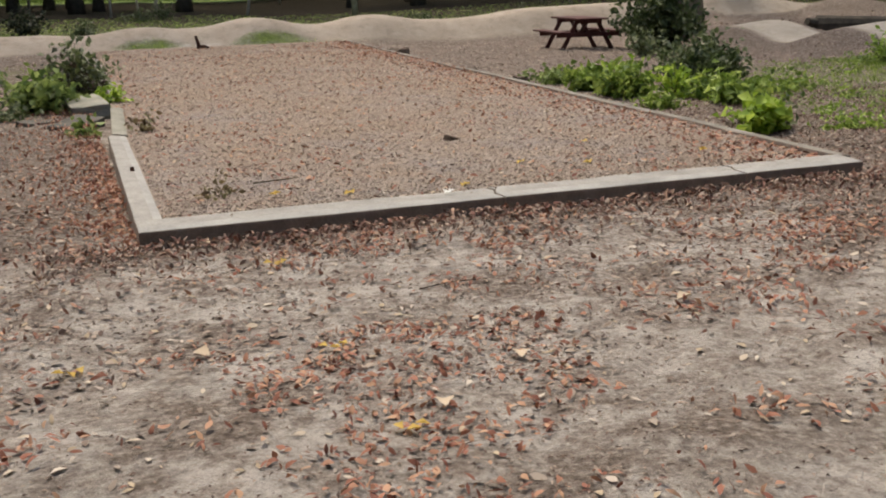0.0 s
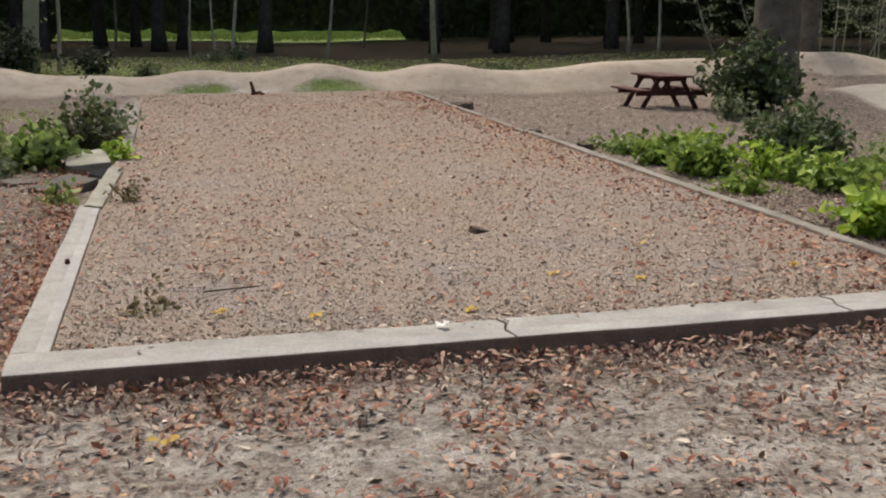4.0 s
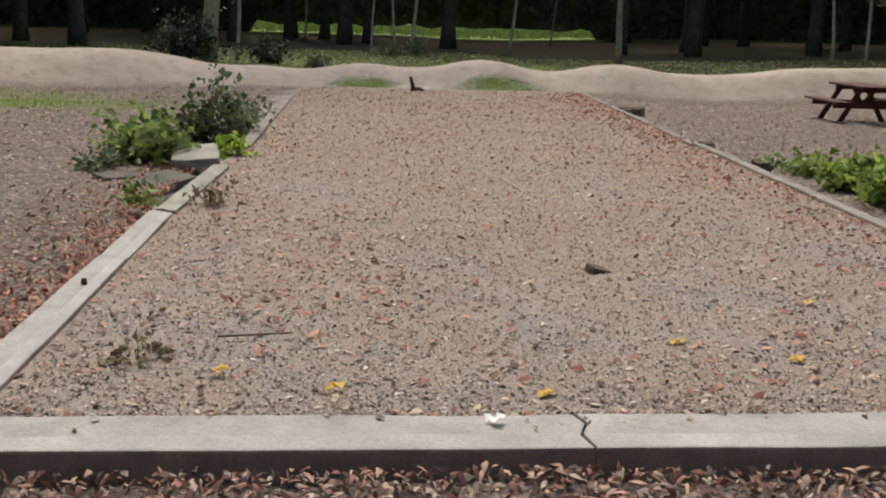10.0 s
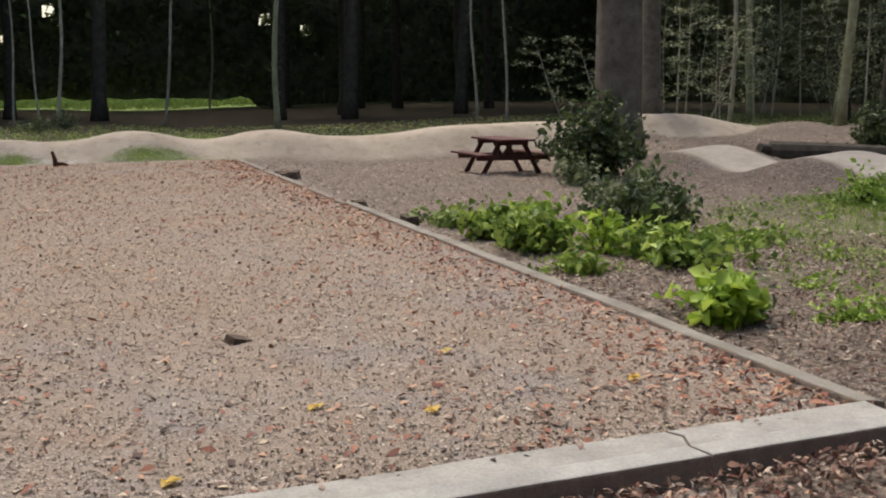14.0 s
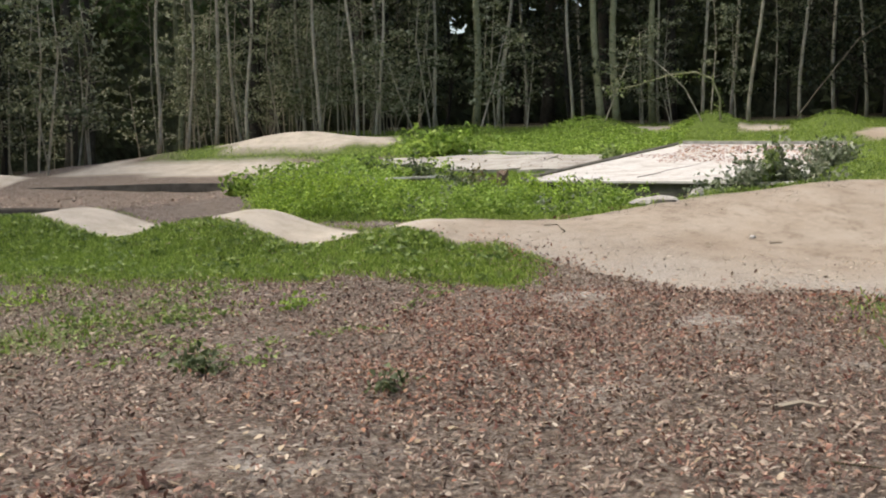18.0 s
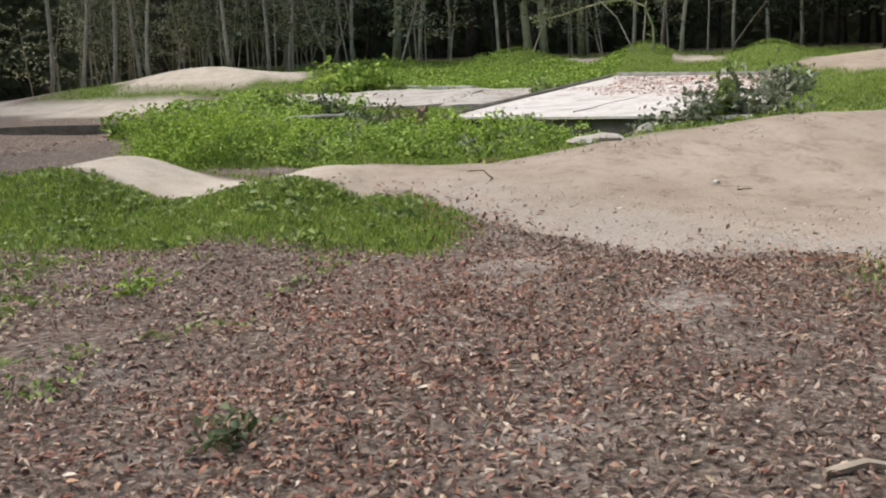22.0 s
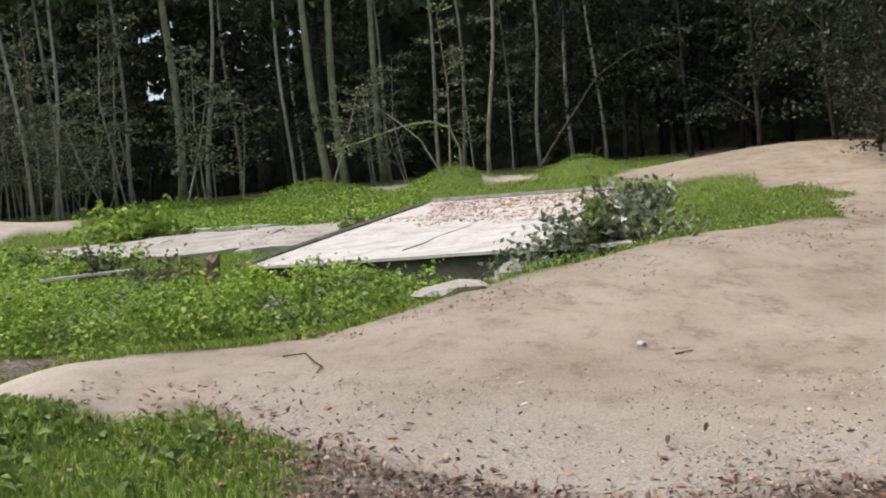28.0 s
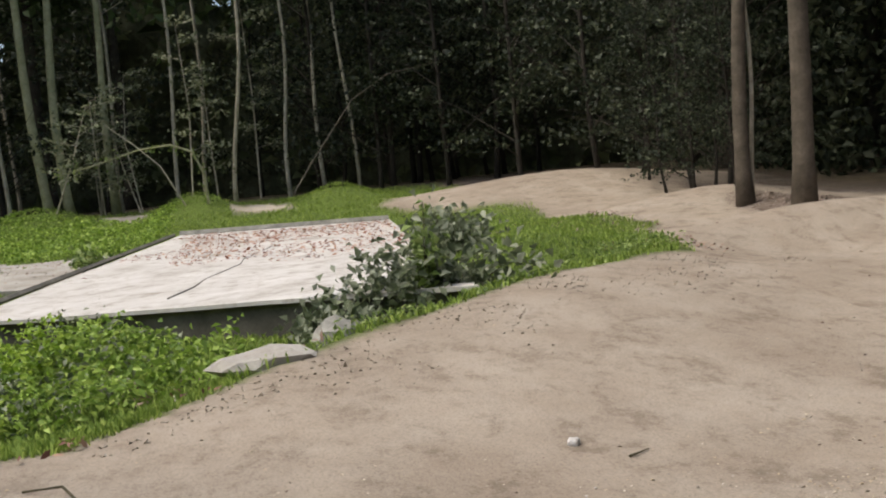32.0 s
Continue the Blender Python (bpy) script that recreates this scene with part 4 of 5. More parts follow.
for i in range(nu):
    for j in range(nv):
        bm.faces.new((rows[i][j], rows[i][j + 1], rows[i + 1][j + 1], rows[i + 1][j]))
got = bmesh.ops.extrude_face_region(bm, geom=bm.faces[:])
for v in (g for g in got["geom"] if isinstance(g, bmesh.types.BMVert)):
    v.co.z -= 0.035
bmesh.ops.recalc_face_normals(bm, faces=bm.faces)
part("slab_top", bm, m_slab, slab)
centre = sum(corner, Vector()) / 4
# slab sides in dark concrete: the colour stands in for their shade
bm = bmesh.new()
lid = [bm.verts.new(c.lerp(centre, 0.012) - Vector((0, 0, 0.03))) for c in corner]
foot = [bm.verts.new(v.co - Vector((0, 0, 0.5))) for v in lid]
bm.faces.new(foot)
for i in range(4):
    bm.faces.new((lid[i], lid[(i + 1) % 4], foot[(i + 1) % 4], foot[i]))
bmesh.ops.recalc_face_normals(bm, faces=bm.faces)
part("slab_side", bm, m_dark_conc, slab, "concrete side with its shade put into the colour")
edge_pts = [corner[0].lerp(corner[3], t) + Vector((0.0, 0.1, 0.02)) for t in (0.0, 0.25, 0.5, 0.75, 1.0)]
mesh_from("edge_kerb", *tube(edge_pts, [0.035] * 5, 4), m_edging, slab, "dark weathered edging")
edge_pts = [corner[3].lerp(corner[2], t) + Vector((0.1, 0.0, 0.03)) for t in (0.0, 0.5, 1.0)]
mesh_from("edge_kerb", *tube(edge_pts, [0.06] * 3, 4), m_stone, slab)
crack = [corner[0].lerp(corner[1], 0.42).lerp(corner[3].lerp(corner[2], 0.62), t) + Vector((0, 0.05 * rng.normal(), 0.006)) for t in np.linspace(0.06, 0.6, 9)]
mesh_from("crack", *tube(crack, [0.011] * 9, 4), m_dark_conc, slab)


def ribbon(name, label, pts, wide, thick, mat, category):
    """A flat concrete strip along a line of places, lying across it by its width."""
    ob = thing(name, label, category)
    for a, b in zip(pts, pts[1:]):
        a, b = Vector(a), Vector(b)
        d = (b - a)
        ln = d.length - 0.012
        bm = box_bm(0, -wide / 2, -thick, ln, wide / 2, 0, 0.01)
        q = part("section", bm, mat, ob)
        q.matrix_local = Matrix.Translation(a) @ d.to_track_quat("X", "Z").to_matrix().to_4x4()
    return ob


apron = thing("concrete_apron", "grey broken concrete strip with dead leaves beside a slab", "concrete strip")
for y0, y1, xa, xb, up in ((1.55, 3.4, 25.2, 29.6, 0.08), (3.408, 5.8, 25.5, 29.9, 0.085), (5.808, 8.9, 25.9, 30.2, 0.08)):
    bm = bmesh.new()
    top = [[bm.verts.new((xa + (xb - xa) * i / 8 + 0.08 * rng.normal() * (i in (0, 8)), y0 + (y1 - y0) * j / 5, hgt(xa + (xb - xa) * i / 8, y0 + (y1 - y0) * j / 5) + up + 0.008 * rng.normal())) for i in range(9)] for j in range(6)]
    for j in range(5):
        for i in range(8):
            bm.faces.new((top[j][i], top[j][i + 1], top[j + 1][i + 1], top[j + 1][i]))
    bm.normal_update()
    got = bmesh.ops.extrude_edge_only(bm, edges=[e for e in bm.edges if e.is_boundary])
    for v in (g for g in got["geom"] if isinstance(g, bmesh.types.BMVert)):
        v.co.z -= 0.35
    bmesh.ops.recalc_face_normals(bm, faces=bm.faces)
    part("section", bm, m_apron, apron)
ribbon("concrete_strip", "thin pale concrete edge in lush grass", [(22.0, 8.75, 0.64), (22.0, 6.2, 0.74), (22.0, 3.8, 0.8)], 0.12, 0.045, m_slab, "concrete edge")
ribbon("concrete_strip", "pale concrete strip half buried in grass", [(31.4, 6.6, hgt(31.4, 6.6) + 0.12), (30.9, 5.2, hgt(30.9, 5.2) + 0.12), (30.5, 3.9, hgt(30.5, 3.9) + 0.12)], 0.35, 0.3, m_slab, "concrete strip")
ribbon("retaining_wall", "low dark retaining wall along a leaf-filled pit", [(27.3, 20.0, 0.40), (27.1, 16.5, 0.48), (27.0, 13.8, 0.54), (27.0, 11.6, 0.54)], 0.18, 0.7, m_dark_conc, "wall")

# ---- trees ----


def make_tree(label, r, h, bare, crown_n, crown_w, leaf, bark, seed, bend=0.25, limbs=6, ivy=0, crown=None):
    q = np.random.default_rng(seed)
    ob = thing("tree", label, "tree", group="trees of the wood")
    way, k = [], 17
    for i in range(k):
        t = i / (k - 1)
        way.append(Vector((bend * (math.sin(t * 2.6 + seed) * t + 0.22 * math.sin(t * 9.0 + seed)), bend * (math.cos(t * 2.1 + seed * 2) * t + 0.22 * math.sin(t * 11.0 + 2 * seed)), -0.3 + t * (h + 0.3))))
    rad = [r * (1.35 if i == 0 else 1.0) * (1 - 0.72 * i / (k - 1)) for i in range(k)]
    mesh_from("trunk", *tube(way, rad, 10), bark, ob, smooth=True)
    tips = []
    for j in range(limbs):
        t = bare / h + (0.97 - bare / h) * (j + 0.5) / limbs
        base = way[min(int(t * (k - 1)), k - 2)].lerp(way[min(int(t * (k - 1)) + 1, k - 1)], t * (k - 1) % 1.0)
        a = q.uniform(0, 2 * math.pi)
        out = crown_w * q.uniform(0.6, 1.0) * (1.1 - 0.6 * t)
        tip = base + Vector((math.cos(a) * out, math.sin(a) * out, out * q.uniform(0.25, 0.8)))
        mid = base.lerp(tip, 0.5) + Vector((0, 0, 0.25))
        mesh_from("limb", *tube([base, mid, tip], [r * 0.33, r * 0.2, r * 0.06], 5), bark, ob)
        tips += [tuple(base.lerp(mid, s)) for s in (0.6, 1.0)] + [tuple(mid.lerp(tip, s)) for s in (0.35, 0.7, 1.0)]
    tips.append(tuple(way[-1]))
    P = clumps(tips, max(1, crown_n // len(tips)), crown_w * 0.22)
    if crown:
        P = clumps(tips, max(1, crown_n // len(tips)), np.array((0.42, 0.42, 0.07)))
        P[:, 2] -= 0.5 * np.hypot(P[:, 0], P[:, 1]) * 0.5
    leaves("crown", P, leaf * (0.6 + 0.8 * rng.random(len(P))), crown or m_canopy, ob, flat=0.4)
    if ivy:
        hs = q.uniform(0.2, h * 0.55, ivy)
        P = np.array([way[min(int((z + 0.3) / (h + 0.3) * (k - 1)), k - 1)] for z in hs]) * np.array((1, 1, 0)) + np.stack([q.normal(size=ivy) * (r + 0.08), q.normal(size=ivy) * (r + 0.08), hs], 1)
        leaves("ivy", P, 0.11, m_bramble, ob, "trailing ivy leaves", flat=0.2)
    return ob


slender = make_tree("slender pale-barked tree at the edge of the wood", 0.068, 14, 6.5, 330, 2.4, 0.42, m_bark, 1, 0.5, 6)
slim = make_tree("slim grey tree with ivy leaves at the wood's edge", 0.075, 15, 7.5, 330, 2.4, 0.42, m_bark, 2, 0.7, 6, 90)
mossy = make_tree("mossy green-grey tree at the edge of the wood", 0.15, 17, 8.0, 460, 3.0, 0.45, m_moss, 3, 0.4, 7, 90)
# very dark bark puts the shade of the inner wood into these trunks
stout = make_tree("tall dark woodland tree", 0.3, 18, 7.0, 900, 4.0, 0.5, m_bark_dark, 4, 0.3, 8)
thick = make_tree("large grey-barked tree with a thick straight trunk", 0.52, 19, 8.0, 1000, 4.5, 0.5, m_bark_tan, 5, 0.15, 8)
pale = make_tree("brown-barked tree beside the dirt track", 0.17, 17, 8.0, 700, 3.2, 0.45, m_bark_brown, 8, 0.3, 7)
# bark darkened further so that low trunks look unlit
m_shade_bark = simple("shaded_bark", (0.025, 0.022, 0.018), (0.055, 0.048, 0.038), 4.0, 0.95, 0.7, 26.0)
low = make_tree("woodland tree with low drooping leafy limbs", 0.09, 11, 0.9, 2200, 3.6, 0.18, m_shade_bark, 6, 0.4, 24, crown=m_shade_leaf)


def sapling_thing(seed, h, n):
    q = np.random.default_rng(seed)
    ob = thing("sapling", "thin leafy understorey sapling", "sapling", group="saplings of the wood")
    top = Vector((q.normal() * 0.4, q.normal() * 0.4, h))
    mid = top * 0.5 + Vector((q.normal() * 0.15, q.normal() * 0.15, 0))
    rods, tips = [tube([(0, 0, -0.2), mid, top], [0.035, 0.026, 0.008], 5)], []
    for j in range(9):
        t = 0.25 + 0.72 * j / 8
        base = mid * (t / 0.5) if t < 0.5 else mid.lerp(top, (t - 0.5) / 0.5)
        a = q.uniform(0, 2 * math.pi)
        tip = base + Vector((math.cos(a), math.sin(a), 0.25)) * q.uniform(0.4, 1.1)
        rods.append(tube([base, tip], [0.012, 0.004], 4))
        tips += [tuple(base.lerp(tip, s)) for s in (0.5, 0.8, 1.0)]
    mesh_from("stem", *join(*rods), m_bark, ob)
    P = clumps(tips, max(1, n // len(tips)), np.array((0.26, 0.26, 0.07)))
    leaves("foliage", P, 0.155 * (0.6 + 0.8 * rng.random(len(P))), m_spray, ob, flat=0.55)
    return ob


sap_a, sap_b, sap_c = sapling_thing(1, 4.5, 330), sapling_thing(2, 6.0, 380), sapling_thing(3, 3.2, 280)

used = set()


def plant(kind, x, y, turn=0.0, size=1.0, lean=(0.0, 0.0)):
    m = pose(x, y, hgt(x, y), lean[0], lean[1], turn) @ Matrix.Diagonal((size, size, size, 1))
    if kind not in used:
        used.add(kind)
        kind.matrix_world = m
        return kind
    o = kind.copy()
    scene.collection.objects.link(o)
    o.matrix_basis = m
    for c in kind.children:
        d = c.copy()
        scene.collection.objects.link(d)
        d.parent = o
    return o


# trees that stand clear behind the bed
plant(slender, 9.3, 49.7, 0, 1.2, (0, 5))
plant(mossy, 13.6, 43.8, 40, 0.95, (0, 3))
plant(slender, 4.25, 43.0, 90, 1.15)
plant(slender, 3.6, 44.1, 200, 0.8, (0, 2))
plant(slender, 2.7, 49.4, 150, 0.9)
plant(mossy, -3.06, 31.7, 0, 1.75, (0, 7))
plant(slender, -2.4, 33.6, 20, 1.0)
plant(stout, -10.0, 43.5, 20, 1.2)
plant(stout, 1.3, 57.8, 50, 1.35)
plant(stout, 6.95, 55.2, 80, 1.35)
plant(slim, 23.1, 43.3, 0, 1.0)
plant(slim, 23.9, 41.2, 120, 1.0, (0, 3))
plant(stout, -14.0, 49.0, 110, 1.1)
plant(slender, -1.6, 68.3, 10, 1.3)
plant(slender, 15.7, 71.7, 60, 1.3)
# beside the table and behind the rollers
plant(thick, 14.6, 17.0, 70, 1.12)
plant(thick, 19.05, 22.3, 160, 0.6)
plant(slender, 26.3, 28.0, 10, 1.25, (0, -4))
plant(mossy, 29.7, 31.0, 30, 1.0)
plant(mossy, 31.3, 28.0, 200, 1.3, (0, -4))
plant(mossy, 28.2, 24.5, 100, 1.2, (0, -4))
plant(stout, 20.3, 14.7, 15, 0.62)
plant(slim, 29.8, 31.4, 50, 1.0)
# edge of the wood beyond the slab
EDGE = ((36.5, 20.7, 1), (36.9, 19.3, 0), (37.2, 18.3, 1), (38.3, 17.9, 0), (37.5, 17.0, 1), (39.8, 16.1, 0), (38.2, 14.6, 1), (38.5, 13.2, 0), (40.7, 13.4, 0), (38.8, 12.4, 0),
        (41.3, 11.0, 1), (42.7, 9.9, 2), (41.9, 8.6, 1), (42.6, 6.1, 0), (42.9, 4.9, 2), (43.3, 4.4, 2), (44.4, 3.2, 2), (43.9, 1.1, 0), (42.4, -0.7, 1), (44.9, -2.4, 1), (46.2, -3.5, 1), (45.5, -4.5, 0))
for k, (x, y, v) in enumerate(EDGE):
    plant((slender, slim, mossy)[v], x, y, 47 * k, (0.95, 0.95, 0.9)[v] + 0.12 * rng.random(), (2.5 * rng.normal(), 2.5 * rng.normal()))
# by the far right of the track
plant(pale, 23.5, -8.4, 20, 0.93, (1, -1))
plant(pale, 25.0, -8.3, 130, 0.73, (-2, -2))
plant(slender, 25.0, -8.45, 10, 0.55)
for x, y, s in ((27.6, -9.0, 0.36), (29.0, -9.2, 0.42), (30.6, -9.3, 0.36), (32.2, -9.6, 0.4), (26.6, -8.9, 0.3), (28.3, -9.6, 0.62), (30.6, -9.9, 0.7), (33.0, 24.5, 0.8), (34.5, 26.0, 1.0), (31.0, 27.0, 0.8), (33.4, -10.0, 0.75), (36.5, -9.9, 0.9), (39.5, -8.6, 0.95), (42.0, -7.0, 0.9), (44.5, -5.2, 0.95), (46.8, -3.6, 1.1), (44.0, -9.0, 1.1), (38.5, -12.0, 1.1), (34.5, -13.0, 1.1), (47.5, -7.0, 1.2)):
    plant(low, x, y, 71 * x, s)


for k in range(60):                     # the wood beyond the slab
    x, y = rng.uniform(43, 60), rng.uniform(-30, 34)
    plant((slender, slim, mossy, stout, low)[int(rng.choice(5, p=(0.08, 0.08, 0.06, 0.5, 0.28)))] if y > -3 else low, x, y, rng.uniform(0, 360), rng.uniform(0.85, 1.2))
for k in range(24):                     # to the right of the track
    plant(stout, rng.uniform(24, 44), rng.uniform(-32, -14), rng.uniform(0, 360), rng.uniform(0.9, 1.2))
for k in range(26):                     # behind the bed
    x, y = rng.uniform(-34, 40), rng.uniform(52, 92)
    if abs(x - 0.17 * y) < 7 and y < 75:
        x += 18
    plant(stout, x, y, rng.uniform(0, 360), rng.uniform(0.95, 1.3))
for k in range(26):                     # left of the clearing
    plant((stout, low, mossy)[k % 3], rng.uniform(-34, -15), rng.uniform(-10, 50), rng.uniform(0, 360), rng.uniform(0.9, 1.2))
for k in range(34):                     # behind the camera
    plant((stout, mossy, low)[k % 3], rng.uniform(-30, 22), rng.uniform(-32, -14), rng.uniform(0, 360), rng.uniform(0.95, 1.25))
for k in range(54):                    # understorey
    plant((sap_a, sap_b, sap_c)[k % 3], rng.uniform(39.5, 46), -5 + 30 * rng.random() ** 0.7, rng.uniform(0, 360), rng.uniform(0.7, 1.2))
for k in range(32):
    plant((sap_a, sap_b, sap_c)[k % 3], rng.uniform(23, 40), rng.uniform(26, 38), rng.uniform(0, 360), rng.uniform(0.7, 1.2))
for k in range(22):
    plant((sap_b, sap_a, sap_c)[k % 3], rng.uniform(38.5, 42), rng.uniform(8, 22), rng.uniform(0, 360), rng.uniform(0.8, 1.2))
for k in range(14):
    plant((sap_a, sap_b)[k % 2], rng.uniform(30, 37), rng.uniform(21, 26.5), rng.uniform(0, 360), rng.uniform(0.9, 1.4))
# arching bare branch at the wood's edge
arch = thing("fallen_branch", "arching fallen branch with a few yellow-green leaves", "branch", (0, 0, 0))
A = [Vector(p) for p in ((39.0, 4.06, 3.16), (39.0, 3.03, 3.37), (39.0, 1.83, 3.69), (39.0, 1.0, 3.75), (39.0, 0.45, 3.52), (39.0, 0.19, 2.87), (39.0, 0.17, 2.1))]
mesh_from("stem", *tube(A, [0.014, 0.02, 0.025, 0.03, 0.033, 0.036, 0.04], 6), m_moss, arch)
B = [Vector(p) for p in ((38.8, 2.6, 4.4), (38.8, 1.9, 3.8), (38.8, 1.3, 3.2), (38.8, 0.75, 2.1))]
mesh_from("stem", *tube(B, [0.012, 0.016, 0.02, 0.024], 6), m_bark, arch)
pole = thing("leaning_stem", "thin dead stem leaning across the edge of the wood", "branch", (0, 0, 0))
C = [Vector(p) for p in ((41.5, -2.2, 2.2), (41.5, -2.88, 3.15), (41.5, -3.57, 4.03), (41.5, -4.18, 4.83), (41.5, -5.32, 5.52), (41.5, -6.82, 5.77))]
mesh_from("stem", *tube(C, [0.026, 0.025, 0.022, 0.02, 0.016, 0.01], 6), m_bark_tan, pole)
leaves("foliage", clumps([tuple(a.lerp(b, t)) for a, b in zip(A, A[1:]) for t in (0.2, 0.6)], 9, 0.12), 0.1, m_herb, arch, flat=0.3)

# ---- leaf layer above view, added to keep sky light out of the wood ----
P = []
for xa, xb, ya, yb, n in ((-38, 40, 54, 95, 11000), (-38, -9, 34, 54, 3500), (26, 40, 36, 54, 2000), (52, 62, -30, 34, 2000), (24, 52, -32, -11, 5000), (-38, 26, -32, -15, 5500), (-38, -18, -14, 30, 4000), (40, 62, 38, 95, 5000)):
    P.append(np.stack([rng.uniform(xa, xb, n), rng.uniform(ya, yb, n), rng.uniform(11.0, 15.5, n)], 1))
P = np.concatenate(P)
canopy = leaves("canopy", P, 1.15 * (0.6 + 0.7 * rng.random(len(P))), m_canopy, flat=0.75)
tagged(canopy, "unseen leaf layer added to shade the surrounding wood", "foliage", kind="stuff")

# ---- far woods that close the place ----
m_far = leafy("far_woods", (0.097, 0.114, 0.059), (0.151, 0.178, 0.086), (0.216, 0.249, 0.130), 0.8)
loop = []
x0, x1, y0, y1, step = -38.0, 63.0, -35.0, 96.0, 1.0
loop += [(x, y0) for x in np.arange(x0, x1, step)] + [(x1, y) for y in np.arange(y0, y1, step)]
loop += [(x, y1) for x in np.arange(x1, x0, -step)] + [(x0, y) for y in np.arange(y1, y0, -step)]
levels = np.arange(0, 24.1, 1.0)
V, F, gaps = [], [], []
for i, (x, y) in enumerate(loop):
    slot = y == y1 and -8 < x < 25
    for k, z in enumerate(levels):
        g = 1.4 * noise.noise((x * 0.3, y * 0.3, z * 0.3))
        base = 0.8 + 0.5 * noise.noise((x * 0.5, 0, 0)) if slot else hgt(x, y) - 0.5
        V.append((x + g * (abs(x - x0) < 1 or abs(x - x1) < 1.5), y + g * (abs(y - y0) < 1 or abs(y - y1) < 1), base + z))
n = len(levels)
for i in range(len(loop)):
    j = (i + 1) % len(loop)
    for k in range(n - 1):
        if loop[i][0] == x1 and -6 < loop[i][1] < 24 and 5 < k < 13 and noise.noise((loop[i][1] * 0.33, k * 0.33, 4.0)) > (0.12 if loop[i][1] > 5 else 0.22) and rng.random() < 0.5:
            gaps.append((loop[i][0], loop[i][1], V[i * n + k][2] + 0.5))
            continue
        if loop[i][1] == y1 and -22 < loop[i][0] < 45 and 2 < k < 10 and rng.random() < 0.012:
            gaps.append((loop[i][0], loop[i][1], V[i * n + k][2] + 0.5))
            continue
        F.append((i * n + k, j * n + k, j * n + k + 1, i * n + k + 1))
m_wall, nt, bsdf = material("far_woods_mass", 0.95, 0.1)
nt.links.new(ramp(nt, noise_tex(nt, 1.2, 6.0, 0.7), [(0.4, (0.08, 0.085, 0.055)), (0.65, (0.2, 0.21, 0.13))]), bsdf.inputs["Base Color"])
backdrop = mesh_from("backdrop", V, F, m_wall)
tagged(backdrop, "dense dark woodland closing the clearing", "woods", kind="structure")

P = []
for i in range(26000):
    x, y = loop[int(rng.integers(len(loop)))]
    inward = abs(rng.normal()) * 2.2
    z = rng.uniform(0, 22)
    if y == y1 and -8 < x < 25 and z < 1.0 + 0.8 * rng.random():
        continue
    px = x + (inward if x == x0 else -inward if x == x1 else rng.uniform(-0.5, 0.5))
    py = y + (inward if y == y0 else -inward if y == y1 else rng.uniform(-0.5, 0.5))
    P.append((px, py, z + (2.0 if x == x1 else 0)))
P += [tuple(q) for q in clumps(gaps, 32, 0.5)]
far = leaves("far_foliage", np.array(P), 0.8 * (0.5 + rng.random(len(P))), m_far, flat=0.3)
tagged(far, "dark foliage of far woods round the clearing", "foliage", kind="stuff")

# leaf wall whose near-black colour carries the shade of the deep wood
Q = np.stack([rng.uniform(31, 50, 9000), np.zeros(9000), 7.5 * rng.random(9000) ** 1.2], 1)
Q[:, 1] = -12.5 - 0.12 * (Q[:, 0] - 24) - np.abs(rng.normal(size=9000)) * 1.6
Q[:, 2] += base_height(Q[:, 0], Q[:, 1])
thicket = leaves("thicket", Q, 0.26 * (0.5 + rng.random(9000)), m_shade_leaf, flat=0.4)
tagged(thicket, "dark leafy thicket beyond the dirt track", "foliage", kind="stuff")

# ---- ground cover ----


def place(n, x0, x1, y0, y1, keep):
    """Random places in a rectangle, kept by a chance that depends on the place."""
    x, y = rng.uniform(x0, x1, n), rng.uniform(y0, y1, n)
    z, d, g = terrain(x, y)
    k = rng.random(n) < keep(x, y, d, g)
    return np.stack([x[k], y[k], z[k]], 1)


def in_bed(x, y):
    return (x > 0.0 + 0.02 * y) & (x < 5.78 + 0.0546 * y) & (y > -0.02) & (y < BED_Y + 0.5)


def off_bed(x, y, d, g):
    return (1 - d) * (1 - 0.85 * g) * ~in_bed(x, y)


def patch(x, y, f=0.8, s=0.0):
    return 0.8 * soft_noise(x, y, f, s)


def scatter(name, label, P, size, mat, flat=0.82, lift=0.01, curl=0.22, category="leaves", aspect=0.42):
    P = P + np.stack([np.zeros(len(P)), np.zeros(len(P)), lift * (0.4 + rng.random(len(P)))], 1)
    make = dead_leaf_arrays if category == "leaves" else leaf_arrays
    ob = mesh_from(name, *make(P, size * (0.5 + 0.8 * rng.random(len(P))), flat, aspect, curl), mat)
    return tagged(ob, label, category, kind="stuff")


def near_bed(n, power=1.7):
    y = 0.3 + (BED_Y + 0.1) * rng.random(n) ** power
    x = rng.random(n) * (5.38 + 0.036 * y) + 0.18 + 0.018 * y
    return np.stack([x, y, bed_z(x, y)], 1)


scatter("gravel_chips", "small stones and wood chips of the gravel bed", near_bed(60000), 0.018, m_chips, 0.75, 0.005, 0.3, "gravel", 0.8)
scatter("leaf_litter", "brown fallen leaves on the gravel bed", near_bed(5000, 1.0), 0.055, m_litter)
scatter("leaf_litter", "dark fallen leaves on the gravel bed", near_bed(1300, 1.1), 0.05, m_litter_dark)
scatter("leaf_litter", "pale fallen leaves on the gravel bed", near_bed(1300, 1.0), 0.05, m_litter_pale)
P = near_bed(9000, 1.0)
P = P[soft_noise(P[:, 0], P[:, 1], 0.9, 12.0) + 0.5 * soft_noise(P[:, 0], P[:, 1], 2.7, 13.0) > 0.36]
